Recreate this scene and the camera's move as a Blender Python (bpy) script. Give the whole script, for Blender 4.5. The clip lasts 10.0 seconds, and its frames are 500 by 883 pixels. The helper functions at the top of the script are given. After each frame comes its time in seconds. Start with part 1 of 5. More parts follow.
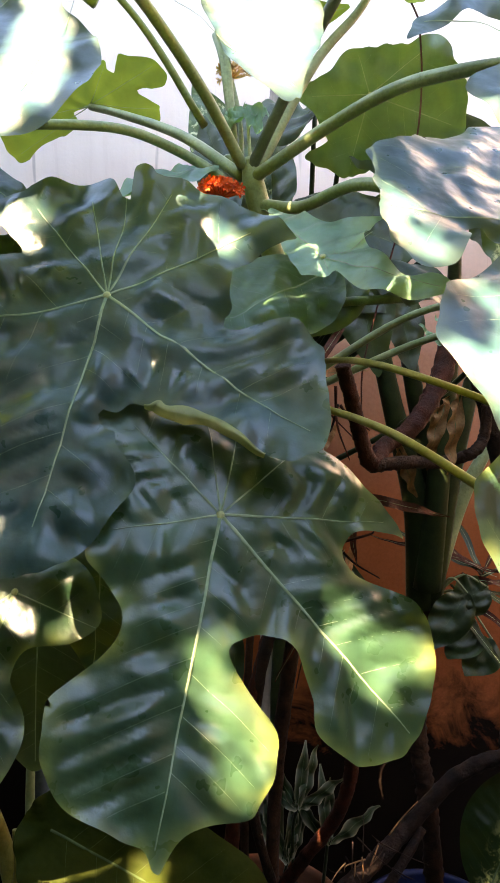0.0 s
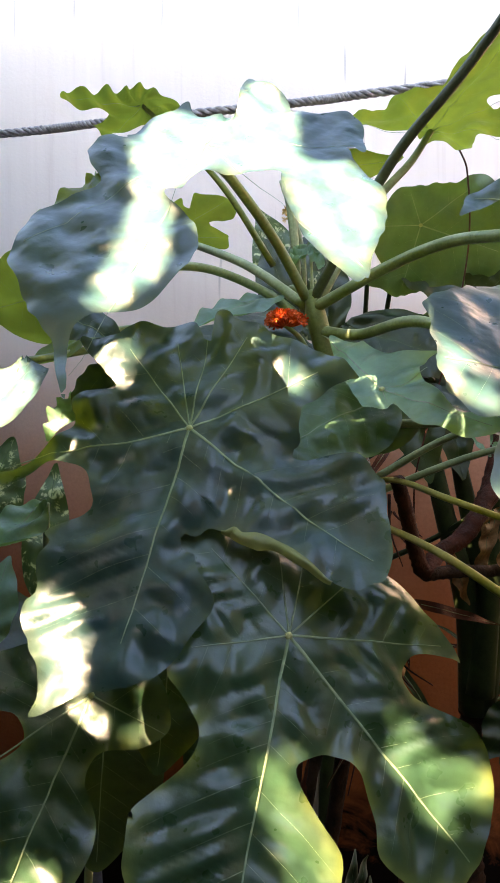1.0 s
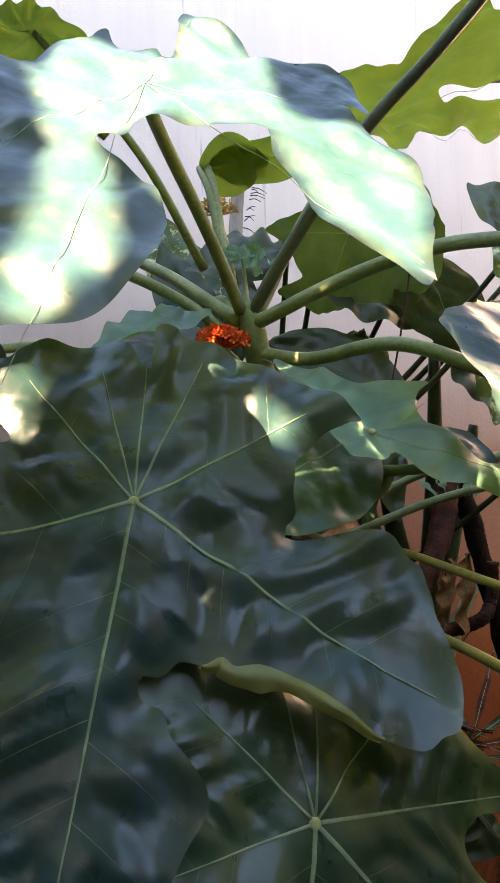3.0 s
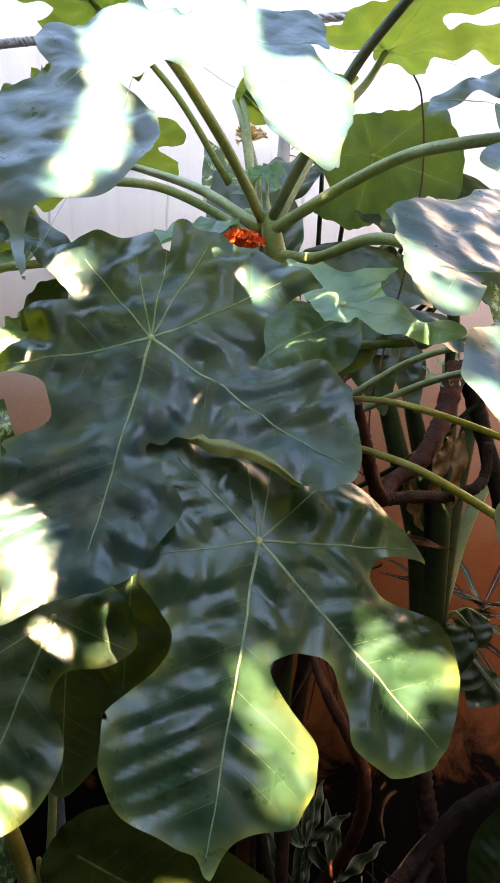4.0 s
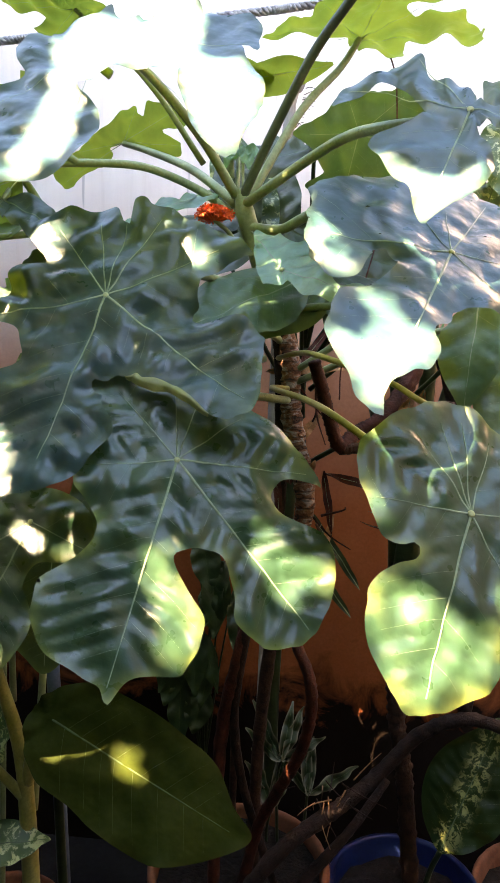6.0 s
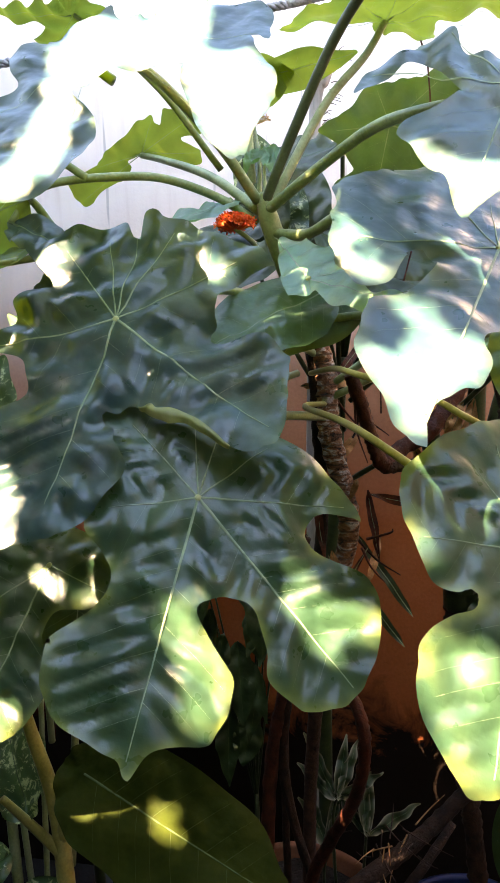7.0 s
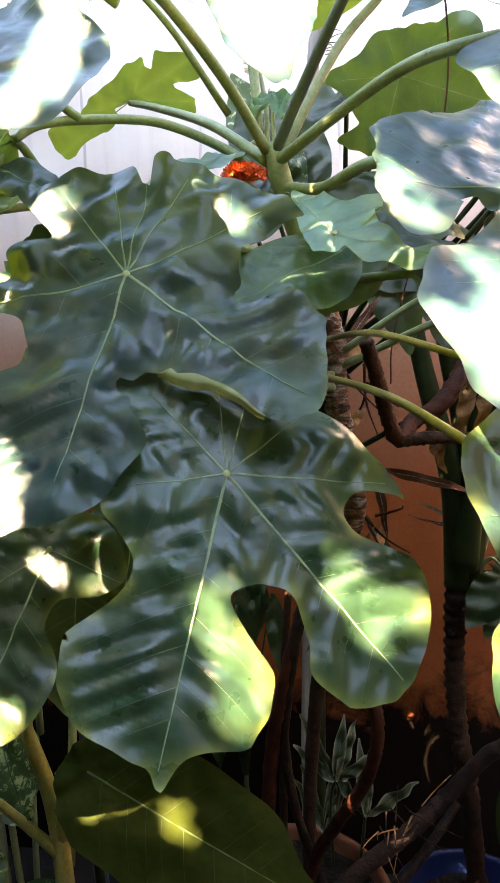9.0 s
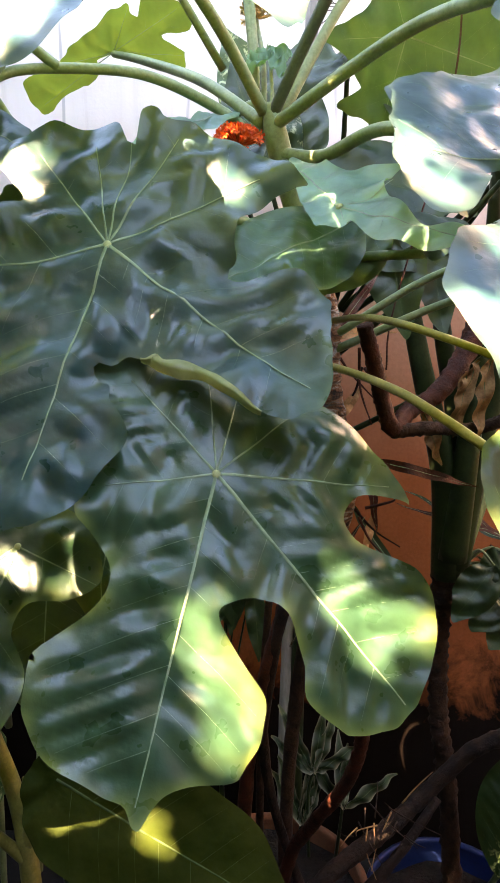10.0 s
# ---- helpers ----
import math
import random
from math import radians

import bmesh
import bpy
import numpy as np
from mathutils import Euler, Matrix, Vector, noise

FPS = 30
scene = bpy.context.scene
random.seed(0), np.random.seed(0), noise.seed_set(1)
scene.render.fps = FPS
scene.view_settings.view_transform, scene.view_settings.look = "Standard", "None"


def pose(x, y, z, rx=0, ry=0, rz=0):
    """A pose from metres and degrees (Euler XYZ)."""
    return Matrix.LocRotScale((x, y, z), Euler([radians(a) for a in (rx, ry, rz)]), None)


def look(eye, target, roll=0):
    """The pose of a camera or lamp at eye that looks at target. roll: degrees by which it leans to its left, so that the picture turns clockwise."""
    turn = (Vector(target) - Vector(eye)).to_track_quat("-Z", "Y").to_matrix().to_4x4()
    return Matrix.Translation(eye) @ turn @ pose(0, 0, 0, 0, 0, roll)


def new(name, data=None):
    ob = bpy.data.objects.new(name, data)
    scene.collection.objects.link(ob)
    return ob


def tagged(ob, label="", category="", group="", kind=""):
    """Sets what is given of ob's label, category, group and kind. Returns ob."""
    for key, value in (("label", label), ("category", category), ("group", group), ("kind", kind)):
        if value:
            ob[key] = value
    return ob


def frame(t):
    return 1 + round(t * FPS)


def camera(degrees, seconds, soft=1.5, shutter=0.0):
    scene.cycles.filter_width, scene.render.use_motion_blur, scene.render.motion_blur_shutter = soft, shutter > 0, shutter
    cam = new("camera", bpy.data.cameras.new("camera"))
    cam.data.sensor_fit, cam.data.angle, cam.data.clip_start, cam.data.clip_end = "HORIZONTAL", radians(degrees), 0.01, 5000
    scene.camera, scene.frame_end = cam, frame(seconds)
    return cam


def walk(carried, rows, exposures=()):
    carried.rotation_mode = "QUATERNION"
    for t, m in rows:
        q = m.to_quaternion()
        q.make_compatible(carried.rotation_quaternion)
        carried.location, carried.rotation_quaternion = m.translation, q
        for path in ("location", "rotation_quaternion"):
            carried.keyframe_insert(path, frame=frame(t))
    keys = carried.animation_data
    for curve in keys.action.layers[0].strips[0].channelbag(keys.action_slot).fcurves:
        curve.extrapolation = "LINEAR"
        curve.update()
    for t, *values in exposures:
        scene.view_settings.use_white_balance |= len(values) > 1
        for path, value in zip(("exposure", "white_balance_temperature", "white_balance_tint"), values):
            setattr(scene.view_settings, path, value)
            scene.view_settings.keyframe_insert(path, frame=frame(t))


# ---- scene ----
cam = camera(42.0, 10.0)
PATH = [
    (0, (0.05, 0.019, 1.23), (-0.035, 2.0, 0.968), -1.3),
    (0.5, (0.027, -0.02, 1.242), (-0.162, 1.96, 1.033), -1.9),
    (1, (0.031, -0.035, 1.282), (-0.183, 1.954, 1.247), -0.3),
    (1.5, (0.038, 0.015, 1.274), (-0.047, 2.011, 1.19), -1.8),
    (2, (-0.019, 0.112, 1.32), (0.132, 2.106, 1.338), -0.2),
    (2.5, (-0.061, 0.161, 1.336), (0.216, 2.141, 1.388), -1.8),
    (2.7, (-0.079, 0.177, 1.334), (0.212, 2.155, 1.38), -1.9),
    (3.8, (-0.012, 0.018, 1.243), (-0.008, 2.014, 1.119), -0.8),
    (4, (0.008, -0.026, 1.229), (-0.03, 1.969, 1.088), -0.9),
    (4.5, (0.038, -0.052, 1.211), (-0.056, 1.932, 0.979), -0.9),
    (5, (0.012, -0.09, 1.192), (0.065, 1.891, 0.92), -2.4),
    (5.2, (0.014, -0.113, 1.185), (0.04, 1.866, 0.891), -2.0),
    (6.3, (0.213, -0.145, 1.206), (-0.114, 1.818, 1.011), -0.1),
    (6.5, (0.219, -0.119, 1.21), (-0.119, 1.842, 1.012), -1.5),
    (7, (0.176, -0.067, 1.217), (-0.22, 1.883, 1.021), -2.5),
    (7.5, (0.127, -0.064, 1.212), (-0.328, 1.871, 0.993), -1.2),
    (8, (0.163, -0.069, 1.202), (-0.2, 1.878, 0.924), -0.0),
    (8.5, (0.179, -0.068, 1.198), (-0.193, 1.875, 0.907), -1.5),
    (9, (0.103, -0.016, 1.208), (-0.181, 1.944, 0.934), -2.3),
    (9.5, (0.054, 0.011, 1.205), (-0.096, 1.983, 0.909), -3.7),
    (10, (0.083, 0.041, 1.219), (-0.133, 1.997, 0.86), -0.6),
]
EXPOSURES = [(t, e, 7500, 12) for t, e in ((0, 5.50), (0.5, 5.65), (1, 5.05), (1.5, 4.95), (2.7, 4.65), (3.8, 5.35), (4.5, 5.50), (6.5, 5.65), (7.5, 5.70), (9, 5.75), (10, 5.95))]
walk(cam, [(t, look(eye, target, roll)) for t, eye, target, roll in PATH], EXPOSURES)

# ---- light ----
SUN = Vector((-0.55, -0.80, 1.0)).normalized()
world = bpy.data.worlds.new("sky")
scene.world = world
world.use_nodes = True
_sky = world.node_tree.nodes.new("ShaderNodeTexSky")
_sky.sky_type, _sky.sun_disc = "NISHITA", False
_sky.sun_elevation = math.asin(SUN.z)
_sky.sun_rotation = math.atan2(SUN.x, SUN.y)
_bg = world.node_tree.nodes["Background"]
_bg.inputs["Strength"].default_value = 0.045
world.node_tree.links.new(_sky.outputs[0], _bg.inputs["Color"])
_sun = bpy.data.lights.new("sun", "SUN")
_sun.energy, _sun.angle, _sun.color = 5.0, radians(0.3), (1.0, 0.76, 0.53)
_sun_ob = new("sun", _sun)
_sun_ob.matrix_world = look(SUN * 12, (0, 0, 0))


# ---- materials ----
def material(name):
    m = bpy.data.materials.new(name)
    m.use_nodes = True
    nt = m.node_tree
    for n in list(nt.nodes):
        nt.nodes.remove(n)
    out = nt.nodes.new("ShaderNodeOutputMaterial")
    return m, nt, out


def node(nt, kind, **inputs):
    n = nt.nodes.new(kind)
    for key, value in inputs.items():
        key = key.replace("_", " ")
        if isinstance(value, bpy.types.NodeSocket):
            nt.links.new(value, n.inputs[key])
        else:
            n.inputs[key].default_value = value
    return n


def noise_tex(nt, scale, detail=3.0, rough=0.55, vector=None, dist=0.0):
    n = node(nt, "ShaderNodeTexNoise", Scale=scale, Detail=detail, Roughness=rough, Distortion=dist)
    nt.links.new(vector or nt.nodes.new("ShaderNodeTexCoord").outputs["Object"], n.inputs["Vector"])
    return n.outputs["Fac"]


def ramp(nt, fac, stops):
    n = nt.nodes.new("ShaderNodeValToRGB")
    nt.links.new(fac, n.inputs["Fac"])
    el = n.color_ramp.elements
    while len(el) < len(stops):
        el.new(0.5)
    for e, (p, c) in zip(el, stops):
        e.position, e.color = p, (c if len(c) == 4 else (*c, 1))
    return n.outputs["Color"]


def grey(v):
    return (v, v, v, 1)


def mix(nt, fac, a, b, mode="MIX"):
    n = nt.nodes.new("ShaderNodeMix")
    n.data_type, n.blend_type = "RGBA", mode
    for sock, value in ((n.inputs[0], fac), (n.inputs[6], a), (n.inputs[7], b)):
        if isinstance(value, bpy.types.NodeSocket):
            nt.links.new(value, sock)
        elif isinstance(value, (int, float)):
            sock.default_value = value
        else:
            sock.default_value = (*value, 1) if len(value) == 3 else value
    return n.outputs[2]


def math_node(nt, op, a, b=0.0):
    n = nt.nodes.new("ShaderNodeMath")
    n.operation = op
    for sock, value in ((n.inputs[0], a), (n.inputs[1], b)):
        if isinstance(value, bpy.types.NodeSocket):
            nt.links.new(value, sock)
        else:
            sock.default_value = value
    return n.outputs[0]


def attr(nt, name):
    n = nt.nodes.new("ShaderNodeAttribute")
    n.attribute_name = name
    return n.outputs["Fac"]


def bump(nt, height, strength, distance=0.002):
    n = node(nt, "ShaderNodeBump", Height=height, Strength=strength, Distance=distance)
    return n.outputs["Normal"]


def leaf_material(name, dark, light, rim_colour, through_colour, rim=0.8, glow=0.35, rough=0.38, blotch=None, spec=0.5, coat=0.0, along_rib=False, even_rim=False):
    """A waxy leaf: two greens in patches, a paler margin, light shining through the blade."""
    m, nt, out = material(name)
    big = noise_tex(nt, 14, 3)
    fine = noise_tex(nt, 130, 4, 0.6)
    col = ramp(nt, big, [(0.32, dark), (0.72, light)])
    col = mix(nt, 0.35, col, ramp(nt, fine, [(0.3, grey(0.55)), (0.7, grey(1.25))]), "MULTIPLY")
    if blotch:
        spots, colour, lo, hi = blotch
        b = ramp(nt, noise_tex(nt, spots, 5, 0.7, dist=0.6), [(lo, grey(0)), (hi, grey(1))])
        if along_rib:
            b = math_node(nt, "MULTIPLY", b, attr(nt, "middle"))
        col = mix(nt, b, col, colour)
    if even_rim:
        edge = math_node(nt, "POWER", attr(nt, "rim"), 3.0)
    else:
        edge = math_node(nt, "MULTIPLY", attr(nt, "rim"), ramp(nt, noise_tex(nt, 22, 2), [(0.42, grey(0)), (0.62, grey(rim))]))
    col = mix(nt, edge, col, rim_colour)
    near_vein = math_node(nt, "MULTIPLY", attr(nt, "vein"), 0.35)
    col = mix(nt, near_vein, col, tuple(min(1, 1.8 * c) for c in light))
    crumple = math_node(nt, "ADD", noise_tex(nt, 32, 2, 0.5), math_node(nt, "MULTIPLY", fine, 0.12))
    normal = bump(nt, crumple, 0.4, 0.006)
    r = ramp(nt, noise_tex(nt, 40, 3), [(0.3, grey(rough - 0.08)), (0.7, grey(rough + 0.12))])
    p = node(nt, "ShaderNodeBsdfPrincipled", Base_Color=col, Roughness=r, Normal=normal)
    p.inputs["Specular IOR Level"].default_value = spec
    p.inputs["Coat Weight"].default_value, p.inputs["Coat Roughness"].default_value = coat, 0.32
    thru = mix(nt, edge, through_colour, rim_colour)
    thru = mix(nt, 0.5, thru, ramp(nt, big, [(0.3, grey(0.6)), (0.7, grey(1.2))]), "MULTIPLY")
    thru = mix(nt, math_node(nt, "MULTIPLY", attr(nt, "vein"), 0.5), thru, tuple(min(1, 1.5 * c) for c in through_colour))
    t = node(nt, "ShaderNodeBsdfTranslucent", Color=thru, Normal=normal)
    s = node(nt, "ShaderNodeMixShader", Fac=glow)
    nt.links.new(p.outputs[0], s.inputs[1])
    nt.links.new(t.outputs[0], s.inputs[2])
    nt.links.new(s.outputs[0], out.inputs["Surface"])
    return m


def plain(name, dark, light, scale=30, rough=0.6, bumpy=0.4, fine=160, dist=0.002, stretch=None, metal=0.0, spec=0.22):
    """Two tones in patches, finer grain over them and a little relief."""
    m, nt, out = material(name)
    vec = None
    if stretch:
        mp = node(nt, "ShaderNodeMapping", Scale=stretch)
        nt.links.new(nt.nodes.new("ShaderNodeTexCoord").outputs["Object"], mp.inputs["Vector"])
        vec = mp.outputs["Vector"]
    a, f = noise_tex(nt, scale, 4, 0.6, vec), noise_tex(nt, fine, 4, 0.65, vec)
    col = ramp(nt, a, [(0.33, dark), (0.68, light)])
    col = mix(nt, 0.45, col, ramp(nt, f, [(0.3, grey(0.5)), (0.7, grey(1.3))]), "MULTIPLY")
    r = ramp(nt, f, [(0.3, grey(max(0.05, rough - 0.12))), (0.7, grey(min(1, rough + 0.12)))])
    p = node(nt, "ShaderNodeBsdfPrincipled", Base_Color=col, Roughness=r, Metallic=metal, Normal=bump(nt, f, bumpy, dist))
    p.inputs["Specular IOR Level"].default_value = spec
    nt.links.new(p.outputs[0], out.inputs["Surface"])
    return m


M_LEAF = leaf_material("waxy_green_leaf", (0.011, 0.032, 0.033), (0.020, 0.053, 0.053), (0.25, 0.30, 0.08), (0.30, 0.48, 0.03), rim=0.2, glow=0.08, rough=0.33, spec=0.5, coat=0.0)
M_LEAF_LOW = leaf_material("mature_green_leaf", (0.012, 0.034, 0.019), (0.027, 0.064, 0.032), (0.42, 0.46, 0.09), (0.30, 0.48, 0.04), rim=0.42, glow=0.08, rough=0.31, spec=0.5, coat=0.0)
M_LEAF_YOUNG = leaf_material("young_green_leaf", (0.075, 0.16, 0.115), (0.12, 0.23, 0.165), (0.25, 0.36, 0.08), (0.25, 0.50, 0.06), rim=0.4, glow=0.3)
# lime of daylight through the blade is put into these colours
M_LEAF_LIT = leaf_material("lit_through_lime_leaf", (0.06, 0.13, 0.02), (0.11, 0.19, 0.03), (0.35, 0.42, 0.05), (0.26, 0.33, 0.035), rim=0.3, glow=0.5)
M_LEAF_MID = leaf_material("mid_green_leaf", (0.035, 0.08, 0.04), (0.065, 0.125, 0.06), (0.22, 0.28, 0.06), (0.2, 0.34, 0.04), rim=0.4, glow=0.2)
M_LEAF_DARK = leaf_material("deep_green_leaf", (0.010, 0.026, 0.010), (0.022, 0.048, 0.016), (0.10, 0.14, 0.03), (0.08, 0.14, 0.02), rim=0.3, glow=0.2)
M_LEAF_OLIVE = leaf_material("olive_leaf", (0.019, 0.029, 0.004), (0.034, 0.045, 0.007), (0.05, 0.05, 0.015), (0.05, 0.055, 0.008), rim=0.3, glow=0.12, rough=0.6, spec=0.06)
M_LEAF_INNER = leaf_material("smooth_olive_green_leaf", (0.030, 0.052, 0.020), (0.045, 0.075, 0.030), (0.20, 0.26, 0.08), (0.15, 0.22, 0.04), rim=0.5, glow=0.15, rough=0.4, spec=0.4)
M_VARIEG = leaf_material("variegated_leaf", (0.02, 0.055, 0.018), (0.035, 0.08, 0.02), (0.05, 0.10, 0.02), (0.2, 0.3, 0.04), rim=0.2, glow=0.2, blotch=(60, (0.5, 0.55, 0.25), 0.54, 0.60))
M_MARBLED = leaf_material("marbled_leaf", (0.006, 0.014, 0.004), (0.011, 0.024, 0.007), (0.03, 0.06, 0.015), (0.1, 0.16, 0.03), rim=0.2, glow=0.15, spec=0.1, blotch=(75, (0.25, 0.26, 0.09), 0.50, 0.56), along_rib=True)
M_VEIN = plain("pale_vein", (0.17, 0.24, 0.13), (0.27, 0.34, 0.19), 60, 0.45, 0.2)
M_CURL = leaf_material("pale_leaf_underside", (0.20, 0.22, 0.07), (0.30, 0.30, 0.11), (0.35, 0.35, 0.12), (0.3, 0.35, 0.08), rim=0.3, glow=0.3)
M_VEIN_DARK = plain("dull_green_vein", (0.05, 0.08, 0.03), (0.09, 0.13, 0.05), 60, 0.45, 0.2)
M_HUB = plain("cream_vein_hub", (0.35, 0.38, 0.16), (0.50, 0.50, 0.24), 60, 0.45, 0.2)
M_PETIOLE = plain("green_leaf_stalk", (0.18, 0.23, 0.11), (0.29, 0.34, 0.18), 24, 0.38, 0.25, 240)
M_PETIOLE_YELLOW = plain("yellow_green_leaf_stalk", (0.22, 0.20, 0.05), (0.34, 0.30, 0.09), 24, 0.4, 0.25, 240)
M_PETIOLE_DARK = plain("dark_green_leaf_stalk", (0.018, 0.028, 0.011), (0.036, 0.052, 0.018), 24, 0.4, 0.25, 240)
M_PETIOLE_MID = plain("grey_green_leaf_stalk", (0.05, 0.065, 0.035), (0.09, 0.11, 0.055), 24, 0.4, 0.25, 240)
M_BARK = plain("ringed_brown_bark", (0.014, 0.006, 0.004), (0.055, 0.027, 0.015), 45, 0.85, 0.9, 190, 0.004)
M_BARK_RED = plain("red_brown_bark", (0.024, 0.006, 0.003), (0.085, 0.022, 0.010), 40, 0.7, 0.8, 210, 0.003)
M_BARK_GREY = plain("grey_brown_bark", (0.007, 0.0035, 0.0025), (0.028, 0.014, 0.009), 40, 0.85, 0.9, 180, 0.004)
M_DRY = plain("dry_straw", (0.20, 0.09, 0.035), (0.36, 0.20, 0.09), 40, 0.8, 0.5)
M_FLOWER = plain("coral_red_petals", (0.65, 0.05, 0.015), (0.85, 0.16, 0.03), 60, 0.5, 0.2)
M_FLOWER_OLD = plain("faded_orange_petals", (0.70, 0.35, 0.10), (0.80, 0.60, 0.25), 60, 0.55, 0.2)
M_ROPE = plain("grey_twisted_rope", (0.26, 0.25, 0.26), (0.52, 0.50, 0.50), 90, 0.8, 0.6, 500)
M_BLUE = plain("blue_plastic", (0.004, 0.010, 0.045), (0.007, 0.017, 0.075), 12, 0.45, 0.1)
M_BLUEGREY = plain("blue_grey_plastic", (0.07, 0.10, 0.17), (0.11, 0.14, 0.21), 20, 0.5, 0.15)
M_TERRACOTTA = plain("terracotta", (0.10, 0.035, 0.016), (0.20, 0.08, 0.04), 18, 0.85, 0.4)
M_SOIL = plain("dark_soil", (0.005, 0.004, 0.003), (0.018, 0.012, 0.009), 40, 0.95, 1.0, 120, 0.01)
# near-black so that the ground throws little light back up
M_CONCRETE = plain("dark_concrete", (0.006, 0.005, 0.005), (0.014, 0.012, 0.011), 6, 0.9, 0.6, 60, 0.003)
M_CANE = plain("grey_cane", (0.22, 0.20, 0.19), (0.40, 0.37, 0.34), 30, 0.75, 0.5, stretch=(1, 1, 0.2))


def bark_material():
    """Old stem: leaf-scar rings, grey skin peeling off orange-brown bark."""
    m, nt, out = material("peeling_ringed_bark")
    obj = nt.nodes.new("ShaderNodeTexCoord").outputs["Object"]
    flat = node(nt, "ShaderNodeMapping", Scale=(1, 1, 2.2))
    nt.links.new(obj, flat.inputs["Vector"])
    patch, grain = noise_tex(nt, 42, 3, 0.6, flat.outputs["Vector"], 0.8), noise_tex(nt, 210, 4, 0.65)
    z = node(nt, "ShaderNodeSeparateXYZ", Vector=obj).outputs["Z"]
    ring = math_node(nt, "SINE", math_node(nt, "ADD", math_node(nt, "MULTIPLY", z, 392.0), math_node(nt, "MULTIPLY", patch, 5.0)))
    col = ramp(nt, patch, [(0.34, (0.016, 0.009, 0.007)), (0.44, (0.15, 0.058, 0.024)), (0.53, (0.24, 0.12, 0.065)), (0.60, (0.34, 0.29, 0.26))])
    col = mix(nt, 0.7, col, ramp(nt, ring, [(0.0, grey(1.1)), (0.75, grey(1.0)), (0.95, grey(0.22))]), "MULTIPLY")
    col = mix(nt, 0.5, col, ramp(nt, grain, [(0.3, grey(0.45)), (0.7, grey(1.3))]), "MULTIPLY")
    high = math_node(nt, "ADD", math_node(nt, "MULTIPLY", patch, 1.5), grain)
    p = node(nt, "ShaderNodeBsdfPrincipled", Base_Color=col, Roughness=0.85, Normal=bump(nt, high, 0.9, 0.004))
    nt.links.new(p.outputs[0], out.inputs["Surface"])
    return m


def wall_material():
    """White lime paint with runs of dirt over a faded terracotta dado, shade painted in at the foot."""
    m, nt, out = material("painted_wall")
    obj = nt.nodes.new("ShaderNodeTexCoord").outputs["Object"]
    sep = node(nt, "ShaderNodeSeparateXYZ", Vector=obj)
    runs = node(nt, "ShaderNodeMapping", Scale=(1, 1, 0.05))
    nt.links.new(obj, runs.inputs["Vector"])
    streak = noise_tex(nt, 28, 4, 0.6, runs.outputs["Vector"])
    cloud, grain = noise_tex(nt, 3.0, 4, 0.6), noise_tex(nt, 120, 4, 0.6)
    white = ramp(nt, streak, [(0.22, (0.74, 0.63, 0.57)), (0.42, (0.85, 0.75, 0.69)), (0.7, (0.89, 0.79, 0.73))])
    specks = ramp(nt, noise_tex(nt, 45, 2, 0.5, runs.outputs["Vector"]), [(0.26, grey(0.45)), (0.30, grey(1))])
    white = mix(nt, 0.6, white, specks, "MULTIPLY")
    red = ramp(nt, cloud, [(0.3, (0.24, 0.062, 0.020)), (0.7, (0.36, 0.110, 0.038))])
    red = mix(nt, 0.4, red, ramp(nt, grain, [(0.3, grey(0.7)), (0.7, grey(1.15))]), "MULTIPLY")
    level = math_node(nt, "ADD", sep.outputs["Z"], math_node(nt, "MULTIPLY", cloud, 0.16))
    low = node(nt, "ShaderNodeMapRange", Value=level, From_Min=0.95, From_Max=1.38)
    high = node(nt, "ShaderNodeMapRange", Value=level, From_Min=1.30, From_Max=1.75)
    peach = mix(nt, 0.4, (0.52, 0.28, 0.185), ramp(nt, grain, [(0.3, grey(0.75)), (0.7, grey(1.1))]), "MULTIPLY")
    col = mix(nt, high.outputs[0], mix(nt, low.outputs[0], red, peach), white)
    # shade along the wall's foot, painted into the colour with a ragged edge
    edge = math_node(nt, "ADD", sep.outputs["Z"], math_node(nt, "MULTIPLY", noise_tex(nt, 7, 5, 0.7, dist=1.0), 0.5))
    foot_shade = node(nt, "ShaderNodeMapRange", Value=edge, From_Min=0.56, From_Max=0.70)
    col = mix(nt, foot_shade.outputs[0], mix(nt, cloud, (0.005, 0.0035, 0.0025), (0.012, 0.007, 0.005)), col)
    crack = ramp(nt, noise_tex(nt, 9, 6, 0.6, dist=0.3), [(0.497, grey(1)), (0.5, grey(0.7)), (0.503, grey(1))])
    col = mix(nt, 0.12, col, crack, "MULTIPLY")
    p = node(nt, "ShaderNodeBsdfPrincipled", Base_Color=col, Roughness=0.9, Normal=bump(nt, grain, 0.35, 0.002))
    p.inputs["Specular IOR Level"].default_value = 0.08
    nt.links.new(p.outputs[0], out.inputs["Surface"])
    return m


M_STRIPED = leaf_material("cream_edged_leaf", (0.006, 0.014, 0.006), (0.012, 0.024, 0.009), (0.22, 0.21, 0.14), (0.1, 0.15, 0.03), rim=0.9, glow=0.1, spec=0.12, even_rim=True)
M_WALL = wall_material()
M_PEEL = bark_material()
M_UNSEEN_WALL = plain("dark_unseen_wall", (0.012, 0.012, 0.012), (0.026, 0.025, 0.024), 3, 0.9, 0.3, 90)


